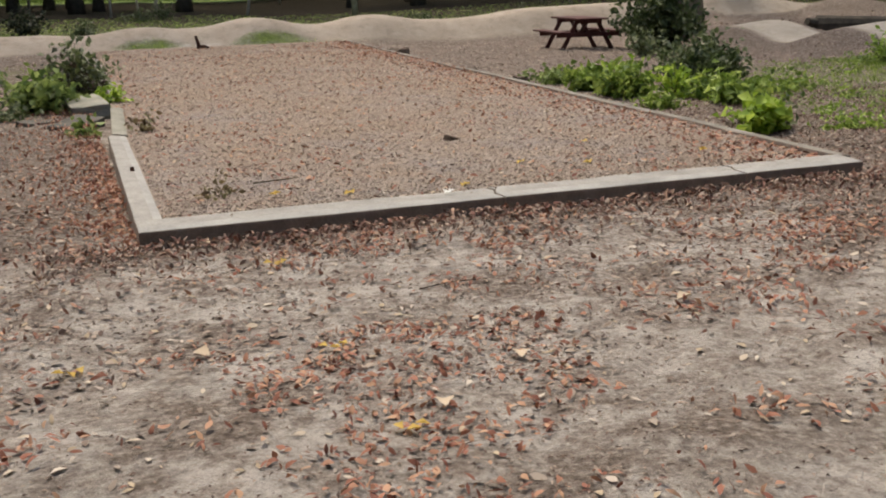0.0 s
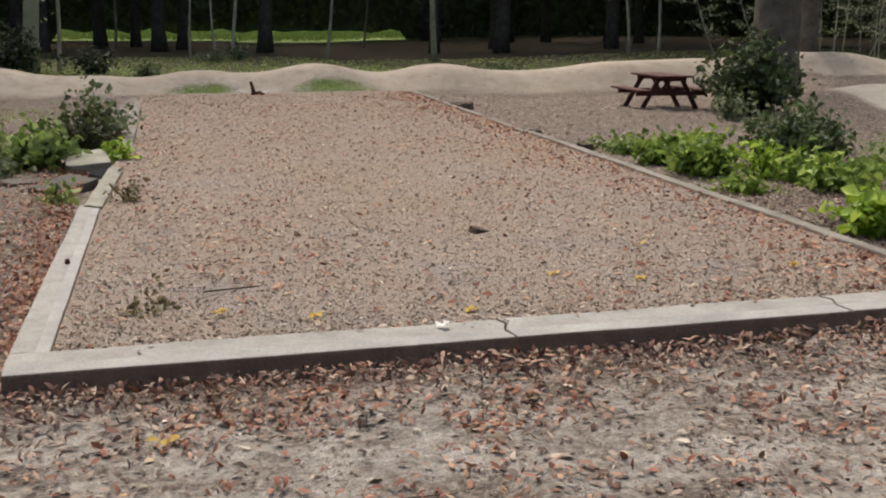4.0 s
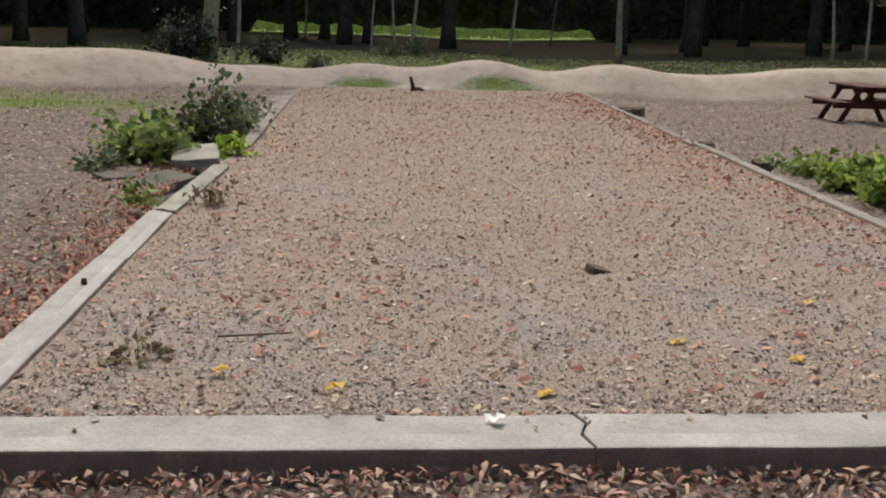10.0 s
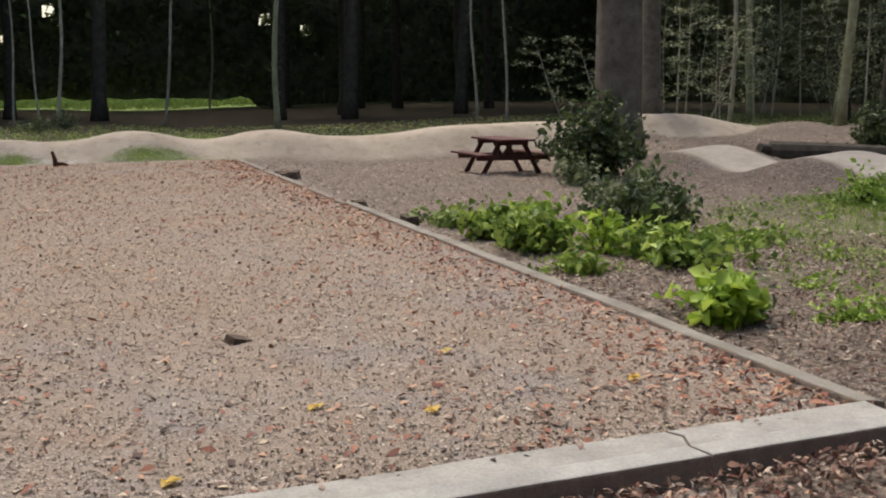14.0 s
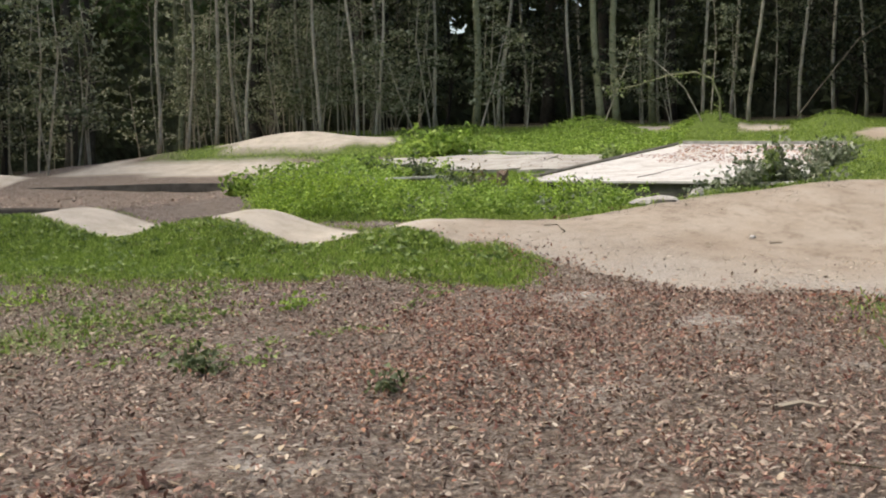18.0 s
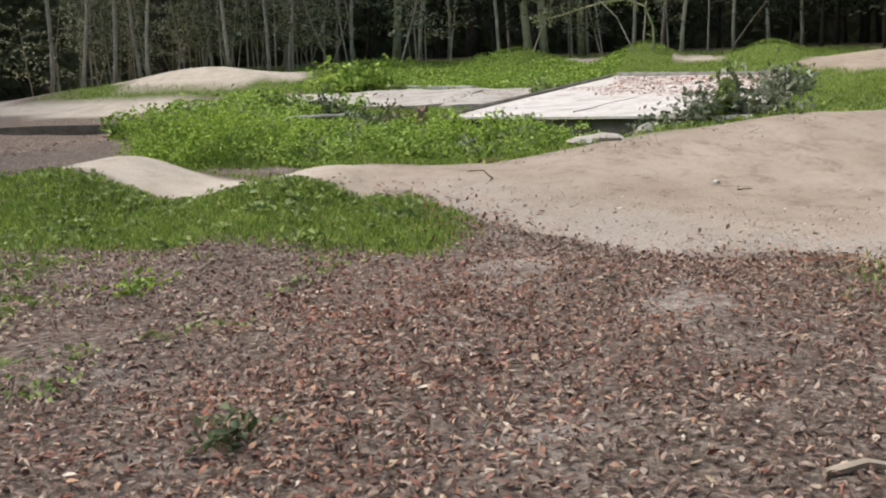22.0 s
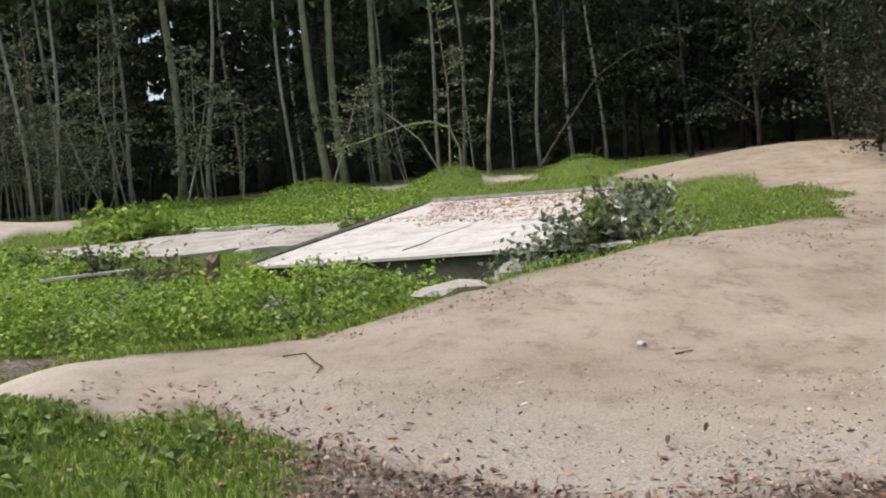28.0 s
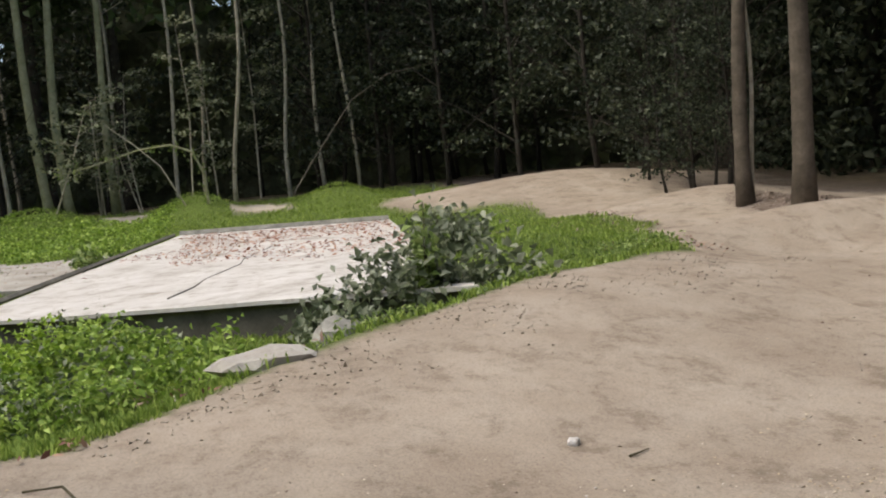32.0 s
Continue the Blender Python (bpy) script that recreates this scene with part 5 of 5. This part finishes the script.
scatter("leaf_litter", "russet fallen leaves in drifts on the gravel bed", P, 0.055, m_rust_leaf, 0.75, 0.012, 0.3)
scatter("leaf_litter", "russet fallen leaves on the gravel bed", near_bed(2200, 1.0), 0.06, m_rust_leaf, 0.75, 0.012, 0.3)
P = near_bed(500, 1.0)
P[:, 0] = 0.33 + 0.02 * P[:, 1] + np.abs(rng.normal(size=len(P))) * 0.35
scatter("leaf_litter", "russet leaves drifted against the kerb", P, 0.06, m_russet)
P = near_bed(3600, 1.2)
P[:, 0] = 5.55 + 0.0546 * P[:, 1] - np.abs(rng.normal(size=len(P))) * 0.5
scatter("leaf_litter", "russet leaves drifted against the edging", P, 0.06, m_rust_leaf, 0.7, 0.012, 0.3)

front = place(60000, -7, 9, -6.5, 0, lambda x, y, d, g: off_bed(x, y, d, g) * 0.3 * sstep(9, 5, x))
keepp = patch(front[:, 0], front[:, 1], 0.7) + 0.25 * patch(front[:, 0], front[:, 1], 2.5, 4.0) > -0.3
scatter("leaf_litter", "brown fallen leaves on sandy ground", front[keepp], 0.046, m_litter, 0.75, 0.012, 0.25, aspect=0.48)
front = place(30000, -7, 9, -6.5, 0, lambda x, y, d, g: off_bed(x, y, d, g) * 0.24)
keepp = patch(front[:, 0], front[:, 1], 0.7) + 0.25 * patch(front[:, 0], front[:, 1], 2.5, 4.0) > -0.3
scatter("leaf_litter", "dark fallen leaves on sandy ground", front[keepp][::2], 0.04, m_litter_dark)
scatter("leaf_litter", "pale fallen leaves on sandy ground", place(3600, -7, 9, -6.5, 0, lambda x, y, d, g: off_bed(x, y, d, g) * 0.4), 0.055, m_litter_pale)
P = place(60000, -7, 9, -6.5, 0, lambda x, y, d, g: off_bed(x, y, d, g) * 0.8 * sstep(6.0, 4.0, x) * (soft_noise(x, y, 1.1, 15.0) + 0.5 * soft_noise(x, y, 3.2, 16.0) > 0.35))
scatter("leaf_litter", "russet fallen leaves in patches on sandy ground", P, 0.045, m_rust_leaf, 0.7, 0.014, 0.3)
C = place(300, -6, 4.8, -6.3, -0.3, lambda x, y, d, g: off_bed(x, y, d, g))
P = np.repeat(C, rng.integers(5, 34, len(C)), axis=0)
P = P + rng.normal(size=P.shape) * (0.13, 0.1, 0.0)
P[:, 2] = terrain(P[:, 0], P[:, 1])[0]
scatter("leaf_litter", "russet leaves blown into small heaps on sandy ground", P[P[:, 1] < -0.05], 0.052, m_rust_leaf, 0.68, 0.018, 0.35, aspect=0.36)
P = place(5000, -7, 9, -6.5, 0, lambda x, y, d, g: off_bed(x, y, d, g) * 0.5)
scatter("leaf_litter", "grey-brown leaves and chips on sandy ground", P, 0.05, m_chips, 0.8, 0.01)
P = place(70000, -6, 9, -6.0, 0, lambda x, y, d, g: off_bed(x, y, d, g) * (0.15 + 0.4 * (soft_noise(x, y, 1.9, 8.0) > 0.0)))
scatter("debris", "small bits of leaf and twig on sandy ground", P, 0.022, m_litter, 0.85, 0.004, category="debris")
P = place(42000, 10.0, 15.0, -7, 0.6, lambda x, y, d, g: d * 0.6 * sstep(14.6, 12.2, x) * (0.15 + 0.85 * (soft_noise(x, y, 1.6, 6.0) + 0.5 * soft_noise(x, y, 4.0, 7.0) > 0.1)))
scatter("grit", "stones and crumbled leaves at the foot of the berm", P, 0.018, m_grit, 0.75, 0.004, 0.25, "grit", 0.8)
P = place(9000, 11.6, 14.4, -6, 0.6, lambda x, y, d, g: d * 0.1 * sstep(13.4, 12.0, x))
scatter("debris", "dark crumbs of leaf at the foot of the berm", P, 0.018, m_litter_dark, 0.85, 0.004, category="debris")
P = place(9000, 11, 24, -10, 1.8, lambda x, y, d, g: d * (0.02 + 0.09 * (soft_noise(x, y, 0.9, 6.0) > 0.3)))
scatter("grit", "small pale stones and grit on the dirt track", P, 0.022, m_litter_pale, 0.9, 0.003, 0.15, "grit", 0.8)
P = place(20000, -20, 34, 24.5, 46, lambda x, y, d, g: (1 - d) * 0.7)
scatter("undergrowth", "low dim undergrowth on the floor of the wood", P, 0.12, m_herb, 0.7, 0.05, 0.25, "plants")
for k, (x, y, w, h) in enumerate(((0.6, 27.5, 0.5, 0.5), (4.4, 42.6, 0.8, 0.8), (3.2, 41.0, 0.9, 0.6), (10.5, 29.5, 0.8, 0.35), (16.0, 28.5, 1.1, 0.5), (18.5, 27.0, 1.2, 0.7), (13.0, 32.0, 1.0, 0.4))):
    bush("bush", "dim low bush on the floor of the wood", (x, y), w, h, 360, 0.13, m_bramble, 80 + k, 11)
P = place(4500, -0.6, 6.2, -0.7, -0.02, lambda x, y, d, g: np.exp(y / 0.25))
scatter("leaf_litter", "russet leaves heaped along the concrete kerb", P, 0.055, m_russet, 0.55, 0.04, 0.35, aspect=0.34)
P = place(9000, -0.6, 6.2, -0.9, -0.02, lambda x, y, d, g: np.exp(y / 0.3))
scatter("leaf_litter", "red-brown leaves heaped along the concrete kerb", P, 0.05, m_litter, 0.6, 0.035, 0.35, aspect=0.34)
P = place(12000, -1.1, 0.0, -0.2, 8, lambda x, y, d, g: np.exp(x / 0.35))
scatter("leaf_litter", "red-brown leaves heaped along the concrete kerb", P, 0.05, m_rust_leaf, 0.6, 0.035, 0.35, aspect=0.34)
P = place(16000, -9, 0, 0, 19, lambda x, y, d, g: off_bed(x, y, d, g) * 0.5)
scatter("debris", "grey chips and old leaves on bare soil", P, 0.05, m_chips, 0.75)
P = place(26000, -9, 0, 0, 19, lambda x, y, d, g: off_bed(x, y, d, g) * (0.2 + 0.5 * (soft_noise(x, y, 0.9, 31.0) > 0.0)))
scatter("leaf_litter", "brown fallen leaves on bare soil", P, 0.065, m_litter)
P = place(900, -9, 14, 0.5, 19, lambda x, y, d, g: off_bed(x, y, d, g))
scatter("leaf_litter", "pale fallen leaves on bare soil", P, 0.06, m_litter_pale)
P = place(9000, 5.9, 14, 2, 20, lambda x, y, d, g: off_bed(x, y, d, g) * 0.6)
scatter("debris", "dull chips and old leaves on bare soil", P, 0.05, m_chips, 0.75)
P = place(30000, 5.9, 14, 0, 20, lambda x, y, d, g: off_bed(x, y, d, g) * 0.35)
scatter("leaf_litter", "brown fallen leaves on bare soil", P, 0.065, m_litter)
P = place(110000, 4.0, 14.2, -7.5, 5, lambda x, y, d, g: off_bed(x, y, d, g) * (0.2 + 0.65 * sstep(4.0, 8.0, x)))
bare = lambda P: np.maximum(bell(P[:, 0], P[:, 1], 11.65, -1.0, 0.6, 0.35), bell(P[:, 0], P[:, 1], 10.5, -2.2, 0.5, 0.3))
P = P[(patch(P[:, 0], P[:, 1], 0.8, 2.0) > -0.6) & (bare(P) < 0.5)]
scatter("leaf_litter", "thick red-brown leaf litter before the berm", P, 0.042, m_litter, 0.62, 0.018, 0.4, aspect=0.32)
P = place(85000, 4.5, 14.0, -7.5, 3, lambda x, y, d, g: off_bed(x, y, d, g) * sstep(4.8, 7.5, x) * (0.12 + 0.7 * bell(x, y, 9.3, -0.8, 1.5, 0.9) + 0.5 * (soft_noise(x, y, 0.8, 21.0) + 0.45 * soft_noise(x, y, 2.6, 22.0) > 0.0)))
scatter("leaf_litter", "russet leaf litter in drifts before the berm", P, 0.042, m_russet, 0.62, 0.02, 0.4, aspect=0.32)
P = place(16000, 6.5, 12.2, -2.8, 1.2, lambda x, y, d, g: off_bed(x, y, d, g) * 0.75 * bell(x, y, 9.3, -0.8, 1.6, 0.9) * (soft_noise(x, y, 2.0, 90.0) > -0.3))
scatter("leaf_litter", "rust-red leaf drift before the berm", P, 0.043, m_rust_leaf, 0.65, 0.022, 0.4, aspect=0.34)
P = place(1500, 23.0, 27.5, -6.6, -4.6, lambda x, y, d, g: 0.4 + 0 * x)
scatter("leaf_litter", "dead leaves on the far dirt hump", P, 0.06, m_litter, 0.7, 0.02)
P = place(1600, 16.9, 18.6, -1.3, 0.6, lambda x, y, d, g: 0.6 * (soft_noise(x, y, 2.2, 30.0) > 0.0))
scatter("debris", "dead twigs and leaves before the slab", P, 0.07, m_litter, 0.6, 0.05)
P = place(18000, 4.0, 14.2, -7.5, 5, lambda x, y, d, g: off_bed(x, y, d, g) * 0.22 * sstep(3.5, 8, x))
scatter("leaf_litter", "thick dark leaf litter before the berm", P, 0.045, m_litter_dark, 0.75, 0.012)
P = place(4200, 5.0, 14.2, -7.5, 6, lambda x, y, d, g: off_bed(x, y, d, g) * 0.6 + 0.05 * d)
scatter("leaf_litter", "pale fallen leaves before the berm", P, 0.05, m_litter_pale)
C = place(900, 12.5, 20, -6, 1.0, lambda x, y, d, g: 0.06 * d)
P = np.repeat(C, rng.integers(2, 9, len(C)), axis=0)
P = P + rng.normal(size=P.shape) * (0.1, 0.16, 0.0)
P[:, 2] = terrain(P[:, 0], P[:, 1])[0]
scatter("debris", "crumbs of leaf and soil on the dirt berm", P, 0.024, m_litter_dark, 0.88, 0.003, category="debris")
P = place(9000, 12, 26, -10, 1.5, lambda x, y, d, g: 0.004 * d)
scatter("leaf_litter", "scattered leaves and grit on the dirt track", P, 0.04, m_litter)
toe_of = lambda y: np.interp(y, [c[1] for c in TOE][::-1], [c[0] for c in TOE][::-1])
crest_of = lambda y: np.interp(y, [c[1] for c in CREST][::-1], [c[0] for c in CREST][::-1])
P = place(26000, 13.5, 20, -6, 0.6, lambda x, y, d, g: d * np.exp(-np.abs(crest_of(y) - 0.35 - x) / 0.45) * 0.6 * (soft_noise(x, y, 1.8, 95.0) + 0.5 * soft_noise(x, y, 4.6, 96.0) > 0.15))
scatter("grit", "crumbled clods of soil along the crest of the berm", P, 0.024, m_clod, 0.86, 0.002, 0.25, "grit", 0.7)
P = place(3000, 12.5, 19, -6, 0.6, lambda x, y, d, g: d * 0.6 * (soft_noise(x, y, 1.2, 97.0) > 0.4))
scatter("grit", "loose crumbs of soil on the dirt berm", P, 0.02, m_clod, 0.85, 0.002, 0.25, "grit", 0.7)
low_strip = lambda x, y: sstep(12.6, 13.4, x) * sstep(14.75, 14.0, x)
crumbly = lambda x, y, s: low_strip(x, y) * (0.15 + 0.85 * (soft_noise(x, y, 1.7, s) + 0.6 * soft_noise(x, y, 4.3, s + 1) > 0.25))
P = place(9000, 12.6, 14.8, -5.5, 0.3, lambda x, y, d, g: 0.4 * d * crumbly(x, y, 101.0))
scatter("grit", "pale stones and grit low on the dirt berm", P, 0.018, m_litter_pale, 0.93, 0.002, 0.25, "grit", 0.8)
P = place(9000, 12.6, 14.8, -5.5, 0.3, lambda x, y, d, g: 0.04 * d * crumbly(x, y, 104.0))
scatter("debris", "dark crumbs of leaf and soil low on the dirt berm", P, 0.017, m_litter_dark, 0.85, 0.003, category="debris")
P = place(16000, 12.6, 14.9, -5.5, 0.3, lambda x, y, d, g: 0.25 * d * crumbly(x, y, 107.0))
scatter("grit", "crumbled soil low on the dirt berm", P, 0.016, m_clod, 0.93, 0.001, 0.15, "grit", 0.8)
P = place(22000, 10.6, 14.2, -5, 0.5, lambda x, y, d, g: np.exp(-np.abs(x - toe_of(y) + 0.28) / 0.24) * (0.35 + 0.4 * (soft_noise(x, y, 1.5, 98.0) > 0)))
scatter("leaf_litter", "brown leaves banked at the foot of the dirt berm", P, 0.048, m_litter, 0.6, 0.025, 0.4, aspect=0.34)
P = place(12000, 10.6, 14.2, -5, 0.5, lambda x, y, d, g: np.exp(-np.abs(x - toe_of(y) + 0.22) / 0.2) * 0.5 * (soft_noise(x, y, 1.5, 99.0) > 0.1))
scatter("leaf_litter", "rust-brown leaves banked at the foot of the dirt berm", P, 0.048, m_rust_leaf, 0.6, 0.028, 0.4, aspect=0.34)
P = place(9000, 11.2, 15, -6, 1.2, lambda x, y, d, g: d * np.exp(-np.abs(x - np.interp(y, [c[1] for c in TOE][::-1], [c[0] for c in TOE][::-1])) / 0.22) * 0.8)
scatter("leaf_litter", "leaves along the foot of the dirt berm", P, 0.055, m_russet)
P = place(2200, 14.8, 17.2, 1.6, 9, lambda x, y, d, g: (1 - d) * (1 - g) * 0.8)
scatter("leaf_litter", "dead leaves in the hollow behind the rollers", P, 0.06, m_litter)
P = place(12000, 16, 27, 9, 20, lambda x, y, d, g: (1 - d) * 0.4)
scatter("leaf_litter", "dead leaves in the pit before the wall", P, 0.09, m_litter)
P = place(5000, -6, 14, 19.3, 26, lambda x, y, d, g: (1 - d) * 0.5)
scatter("leaf_litter", "dead leaves behind the bed", P, 0.09, m_litter)
P = place(900, 25.3, 29.4, 1.6, 4.0, lambda x, y, d, g: 0.2 + 0.6 * (soft_noise(x, y, 0.9, 70.0) > 0))
P[:, 2] += 0.09
scatter("leaf_litter", "dead leaves on the grey concrete strip", P, 0.07, m_litter)
U, W = rng.random(3200), rng.random(3200)
Q = np.array([tuple(corner[0].lerp(corner[1], w).lerp(corner[3].lerp(corner[2], w), u)) for u, w in zip(0.3 + 0.66 * U ** 0.8, 0.05 + 0.93 * W)])
scatter("leaf_litter", "orange-brown leaves on the concrete slab", Q[soft_noise(Q[:, 0], Q[:, 1], 0.7, 5.0) > -0.25] + (0, 0, 0.012), 0.075, m_rust_leaf)
for k in range(16):
    x, y, a = 17.4 + 0.9 * rng.random(), -1.2 + 1.7 * rng.random(), rng.uniform(0, 3.1)
    l = rng.uniform(0.15, 0.4)
    stick("dry pale twig in a heap before the slab", [on_ground(x, y, 0.03 + 0.06 * rng.random()), on_ground(x + 0.5 * l * math.cos(a), y + 0.5 * l * math.sin(a), 0.06 + 0.05 * rng.random()), on_ground(x + l * math.cos(a) + 0.03, y + l * math.sin(a), 0.03 + 0.08 * rng.random())], rng.uniform(0.004, 0.009), (m_pale_wood, m_deadwood)[k % 2])
P = place(1400, 22.8, 26.4, -10, -7.6, lambda x, y, d, g: (1 - d) * 0.9)
scatter("leaf_litter", "dead leaves round the trees beside the track", P, 0.06, m_litter)
P = place(700, 19.8, 21.0, -5.6, -4.4, lambda x, y, d, g: 0.5 * (soft_noise(x, y, 2.5, 60.0) > 0.0))
scatter("leaf_litter", "dead leaves at the end of the grass strip", P, 0.05, m_russet)
P = place(260, 19, 24, -7.5, -4, lambda x, y, d, g: d * 0.9)
scatter("leaf_litter", "leaves on the dirt plateau", P, 0.045, m_litter)


def blades(name, label, P, high, mat, per=3):
    """Bent, tapered grass blades in small tufts."""
    P = np.repeat(P, per, axis=0) + rng.normal(size=(len(P) * per, 3)) * (0.03, 0.03, 0)
    n = len(P)
    a = rng.uniform(0, 2 * math.pi, n)
    h = high * (0.5 + 0.8 * rng.random(n))
    w = 0.006 + 0.05 * h * 0.5
    side = np.stack([np.cos(a), np.sin(a), np.zeros(n)], 1)
    lean = np.stack([-np.sin(a), np.cos(a), np.zeros(n)], 1) * (h * rng.uniform(0.1, 0.8, n))[:, None]
    up = np.stack([np.zeros(n), np.zeros(n), h], 1)
    V = np.stack([P - side * w[:, None], P + side * w[:, None], P + lean * 0.35 + up * 0.65 + side * w[:, None] * 0.6, P + lean + up], 1).reshape(-1, 3)
    i = np.arange(n)[:, None] * 4
    F = np.concatenate([i + np.array([[0, 1, 2]]), i + np.array([[0, 2, 3]])], 0)
    ob = mesh_from(name, V, F, mat)
    return tagged(ob, label, "grass", kind="stuff")


P = place(60000, 11.3, 16, -0.6, 14.5, lambda x, y, d, g: g * (d < 0.4) * 0.8)
blades("grass", "short green grass on the flanks of the dirt mounds", P, 0.045, m_grass, 4)
P = place(60000, 15, 28, -8, 9, lambda x, y, d, g: g * (d < 0.3) * 0.7)
blades("grass", "green grass behind the berm", P, 0.06, m_grass, 3)
P = place(30000, 28, 44, -8, 18, lambda x, y, d, g: g * (d < 0.3) * 0.8)
blades("grass", "rough grass before the wood", P, 0.08, m_grass, 2)
P = place(40000, -30, 70, 97, 260, lambda x, y, d, g: g * sstep(300, 97, y))
blades("grass", "sunlit lawn beyond the wood", P, 0.5, m_lawn, 3)
P = place(9000, 6.5, 12.5, -5, 8, lambda x, y, d, g: g * 0.7)
blades("grass", "thin grass on leafy ground", P, 0.07, m_grass, 2)
P = place(6000, -7, 8, 15, 21.5, lambda x, y, d, g: g * (d < 0.5) * 0.5)
blades("grass", "thin grass before the dirt ridge", P, 0.06, m_grass, 2)


def nettles(label, x0, x1, y0, y1, n, high, size, mat, keep=None):
    P = place(n, x0, x1, y0, y1, keep or (lambda x, y, d, g: g * (d < 0.2)))
    lumps = 0.5 + 0.75 * soft_noise(P[:, 0], P[:, 1], 1.1, 7.0) + 0.5 * soft_noise(P[:, 0], P[:, 1], 2.9, 8.0)
    top = high * (0.18 + 1.0 * np.clip(lumps, 0, 1.1))
    Q = np.repeat(P, 9, axis=0) + rng.normal(size=(len(P) * 9, 3)) * (0.07, 0.07, 0.0)
    Q[:, 2] += np.repeat(top, 9) * rng.random(len(Q)) ** 0.6
    ob = leaves("nettles", Q, size * (0.6 + 0.7 * rng.random(len(Q))), mat, flat=0.6)
    return tagged(ob, label, "plants", kind="stuff")


def field(x, y, d, g):
    line = 15.9 - 0.12 * np.minimum(y, 0) * 8
    slab_edge = 18.7 + (y + 1.75) * 0.587
    return g * (d < 0.2) * sstep(-0.7, -1.3, x - slab_edge) * sstep(0.2, 0.9, x - line) * (0.45 + 0.55 * sstep(-0.3, 0.3, np.sin(x * 1.7) + np.cos(y * 1.3 + x)))


nettles("lush green nettles below the concrete slab", 15.5, 21.6, -0.8, 7.6, 6500, 0.38, 0.062, m_green, field)
nettles("bright green herbs among nettles", 16.2, 20.5, 0.5, 6.5, 4200, 0.5, 0.055, m_lime, lambda x, y, d, g: field(x, y, d, g) * (soft_noise(x, y, 0.9, 80.0) > 0.1))
nettles("dark green weeds among nettles", 15.6, 21.4, -0.6, 7.4, 5200, 0.3, 0.06, m_fresh, lambda x, y, d, g: field(x, y, d, g) * (soft_noise(x, y, 1.0, 81.0) > 0.05))
nettles("pale grey-green weeds among nettles", 15.6, 21.4, -0.6, 7.4, 1800, 0.5, 0.06, m_greyleaf, lambda x, y, d, g: field(x, y, d, g) * (soft_noise(x, y, 1.4, 82.0) > 0.35))
nettles("green plants on the ledge above the leaf pit", 22.3, 26.0, 5.2, 8.9, 1300, 0.42, 0.09, m_green, lambda x, y, d, g: g * (d < 0.2) * 0.8)
nettles("green plants behind the concrete slab", 30.5, 39, 1.0, 9.5, 2600, 0.2, 0.085, m_green, lambda x, y, d, g: g * (d < 0.2) * 0.8)
nettles("small weeds among dead leaves", 8, 12.6, 0.2, 8, 1500, 0.06, 0.045, m_herb, lambda x, y, d, g: (1 - d) * 0.6 * (soft_noise(x, y, 0.9, 50.0) + 0.5 * soft_noise(x, y, 2.5, 51.0) > 0.3))
nettles("clover and small leaves in short grass", 11.8, 14.2, 0, 12, 520, 0.1, 0.075, m_herb)
nettles("small leaves in the grass strip along the berm", 16, 21, -6.5, -1, 800, 0.09, 0.045, m_herb)

P = np.concatenate([np.array((x, y, hgt(x, y) + 0.02)) + rng.normal(size=(14, 3)) * (0.1, 0.1, 0.012) for x, y in ((15.3, 0.0), (15.98, -0.5), (13.0, -0.5))])
scatter("leaf_litter", "orange-brown leaves caught at the edge of the grass", P, 0.06, m_russet, 0.6)

P = np.stack([rng.uniform(0.1, 5.4, 26), rng.uniform(0.12, 0.28, 26), np.full(26, 0.047)], 1)
scatter("leaf_litter", "small dead leaves lying on the concrete kerb", P, 0.045, m_litter, 0.8, 0.004, 0.3)

# single bright leaves
for k, (x, y) in enumerate(((3.12, 1.26), (1.0, 0.85), (2.35, 0.55), (3.6, 1.0), (4.75, 1.1), (1.5, 0.64), (4.1, 2.0))):
    ob = leaves("yellow_leaf", np.array([(0.0, 0.0, 0.0), (0.03, 0.015, 0.004)]), 0.075, m_yellow, flat=0.9, aspect=0.75)
    ob.location = (x, y, 0.022)
    tagged(ob, "yellow fallen leaf on gravel", "leaf", "yellow leaves on the bed")
for k, (x, y) in enumerate(((0.89, -3.0), (0.1, -2.03), (-0.05, -4.75), (0.38, -0.1), (1.38, -2.61), (2.4, -2.3))):
    ob = leaves("pale_leaf", np.array([(0.0, 0.0, 0.0)]), 0.1, m_litter_pale, flat=0.9, aspect=0.8)
    ob.location = on_ground(x, y, 0.02)
    tagged(ob, "pale fallen leaf on sandy ground", "leaf", "pale leaves on the ground")
for k, (x, y) in enumerate(((0.66, -2.22), (0.7, -0.76), (0.7, -3.19), (-0.45, -2.1))):
    ob = leaves("yellow_leaf", np.array([(0.0, 0.0, 0.0), (0.04, 0.02, 0.006), (-0.05, 0.03, 0.004)]), 0.06, m_yellow, flat=0.85, aspect=0.7)
    ob.location = on_ground(x, y, 0.02)
    tagged(ob, "yellow fallen leaves on sandy ground", "leaf", "yellow leaves on the ground")
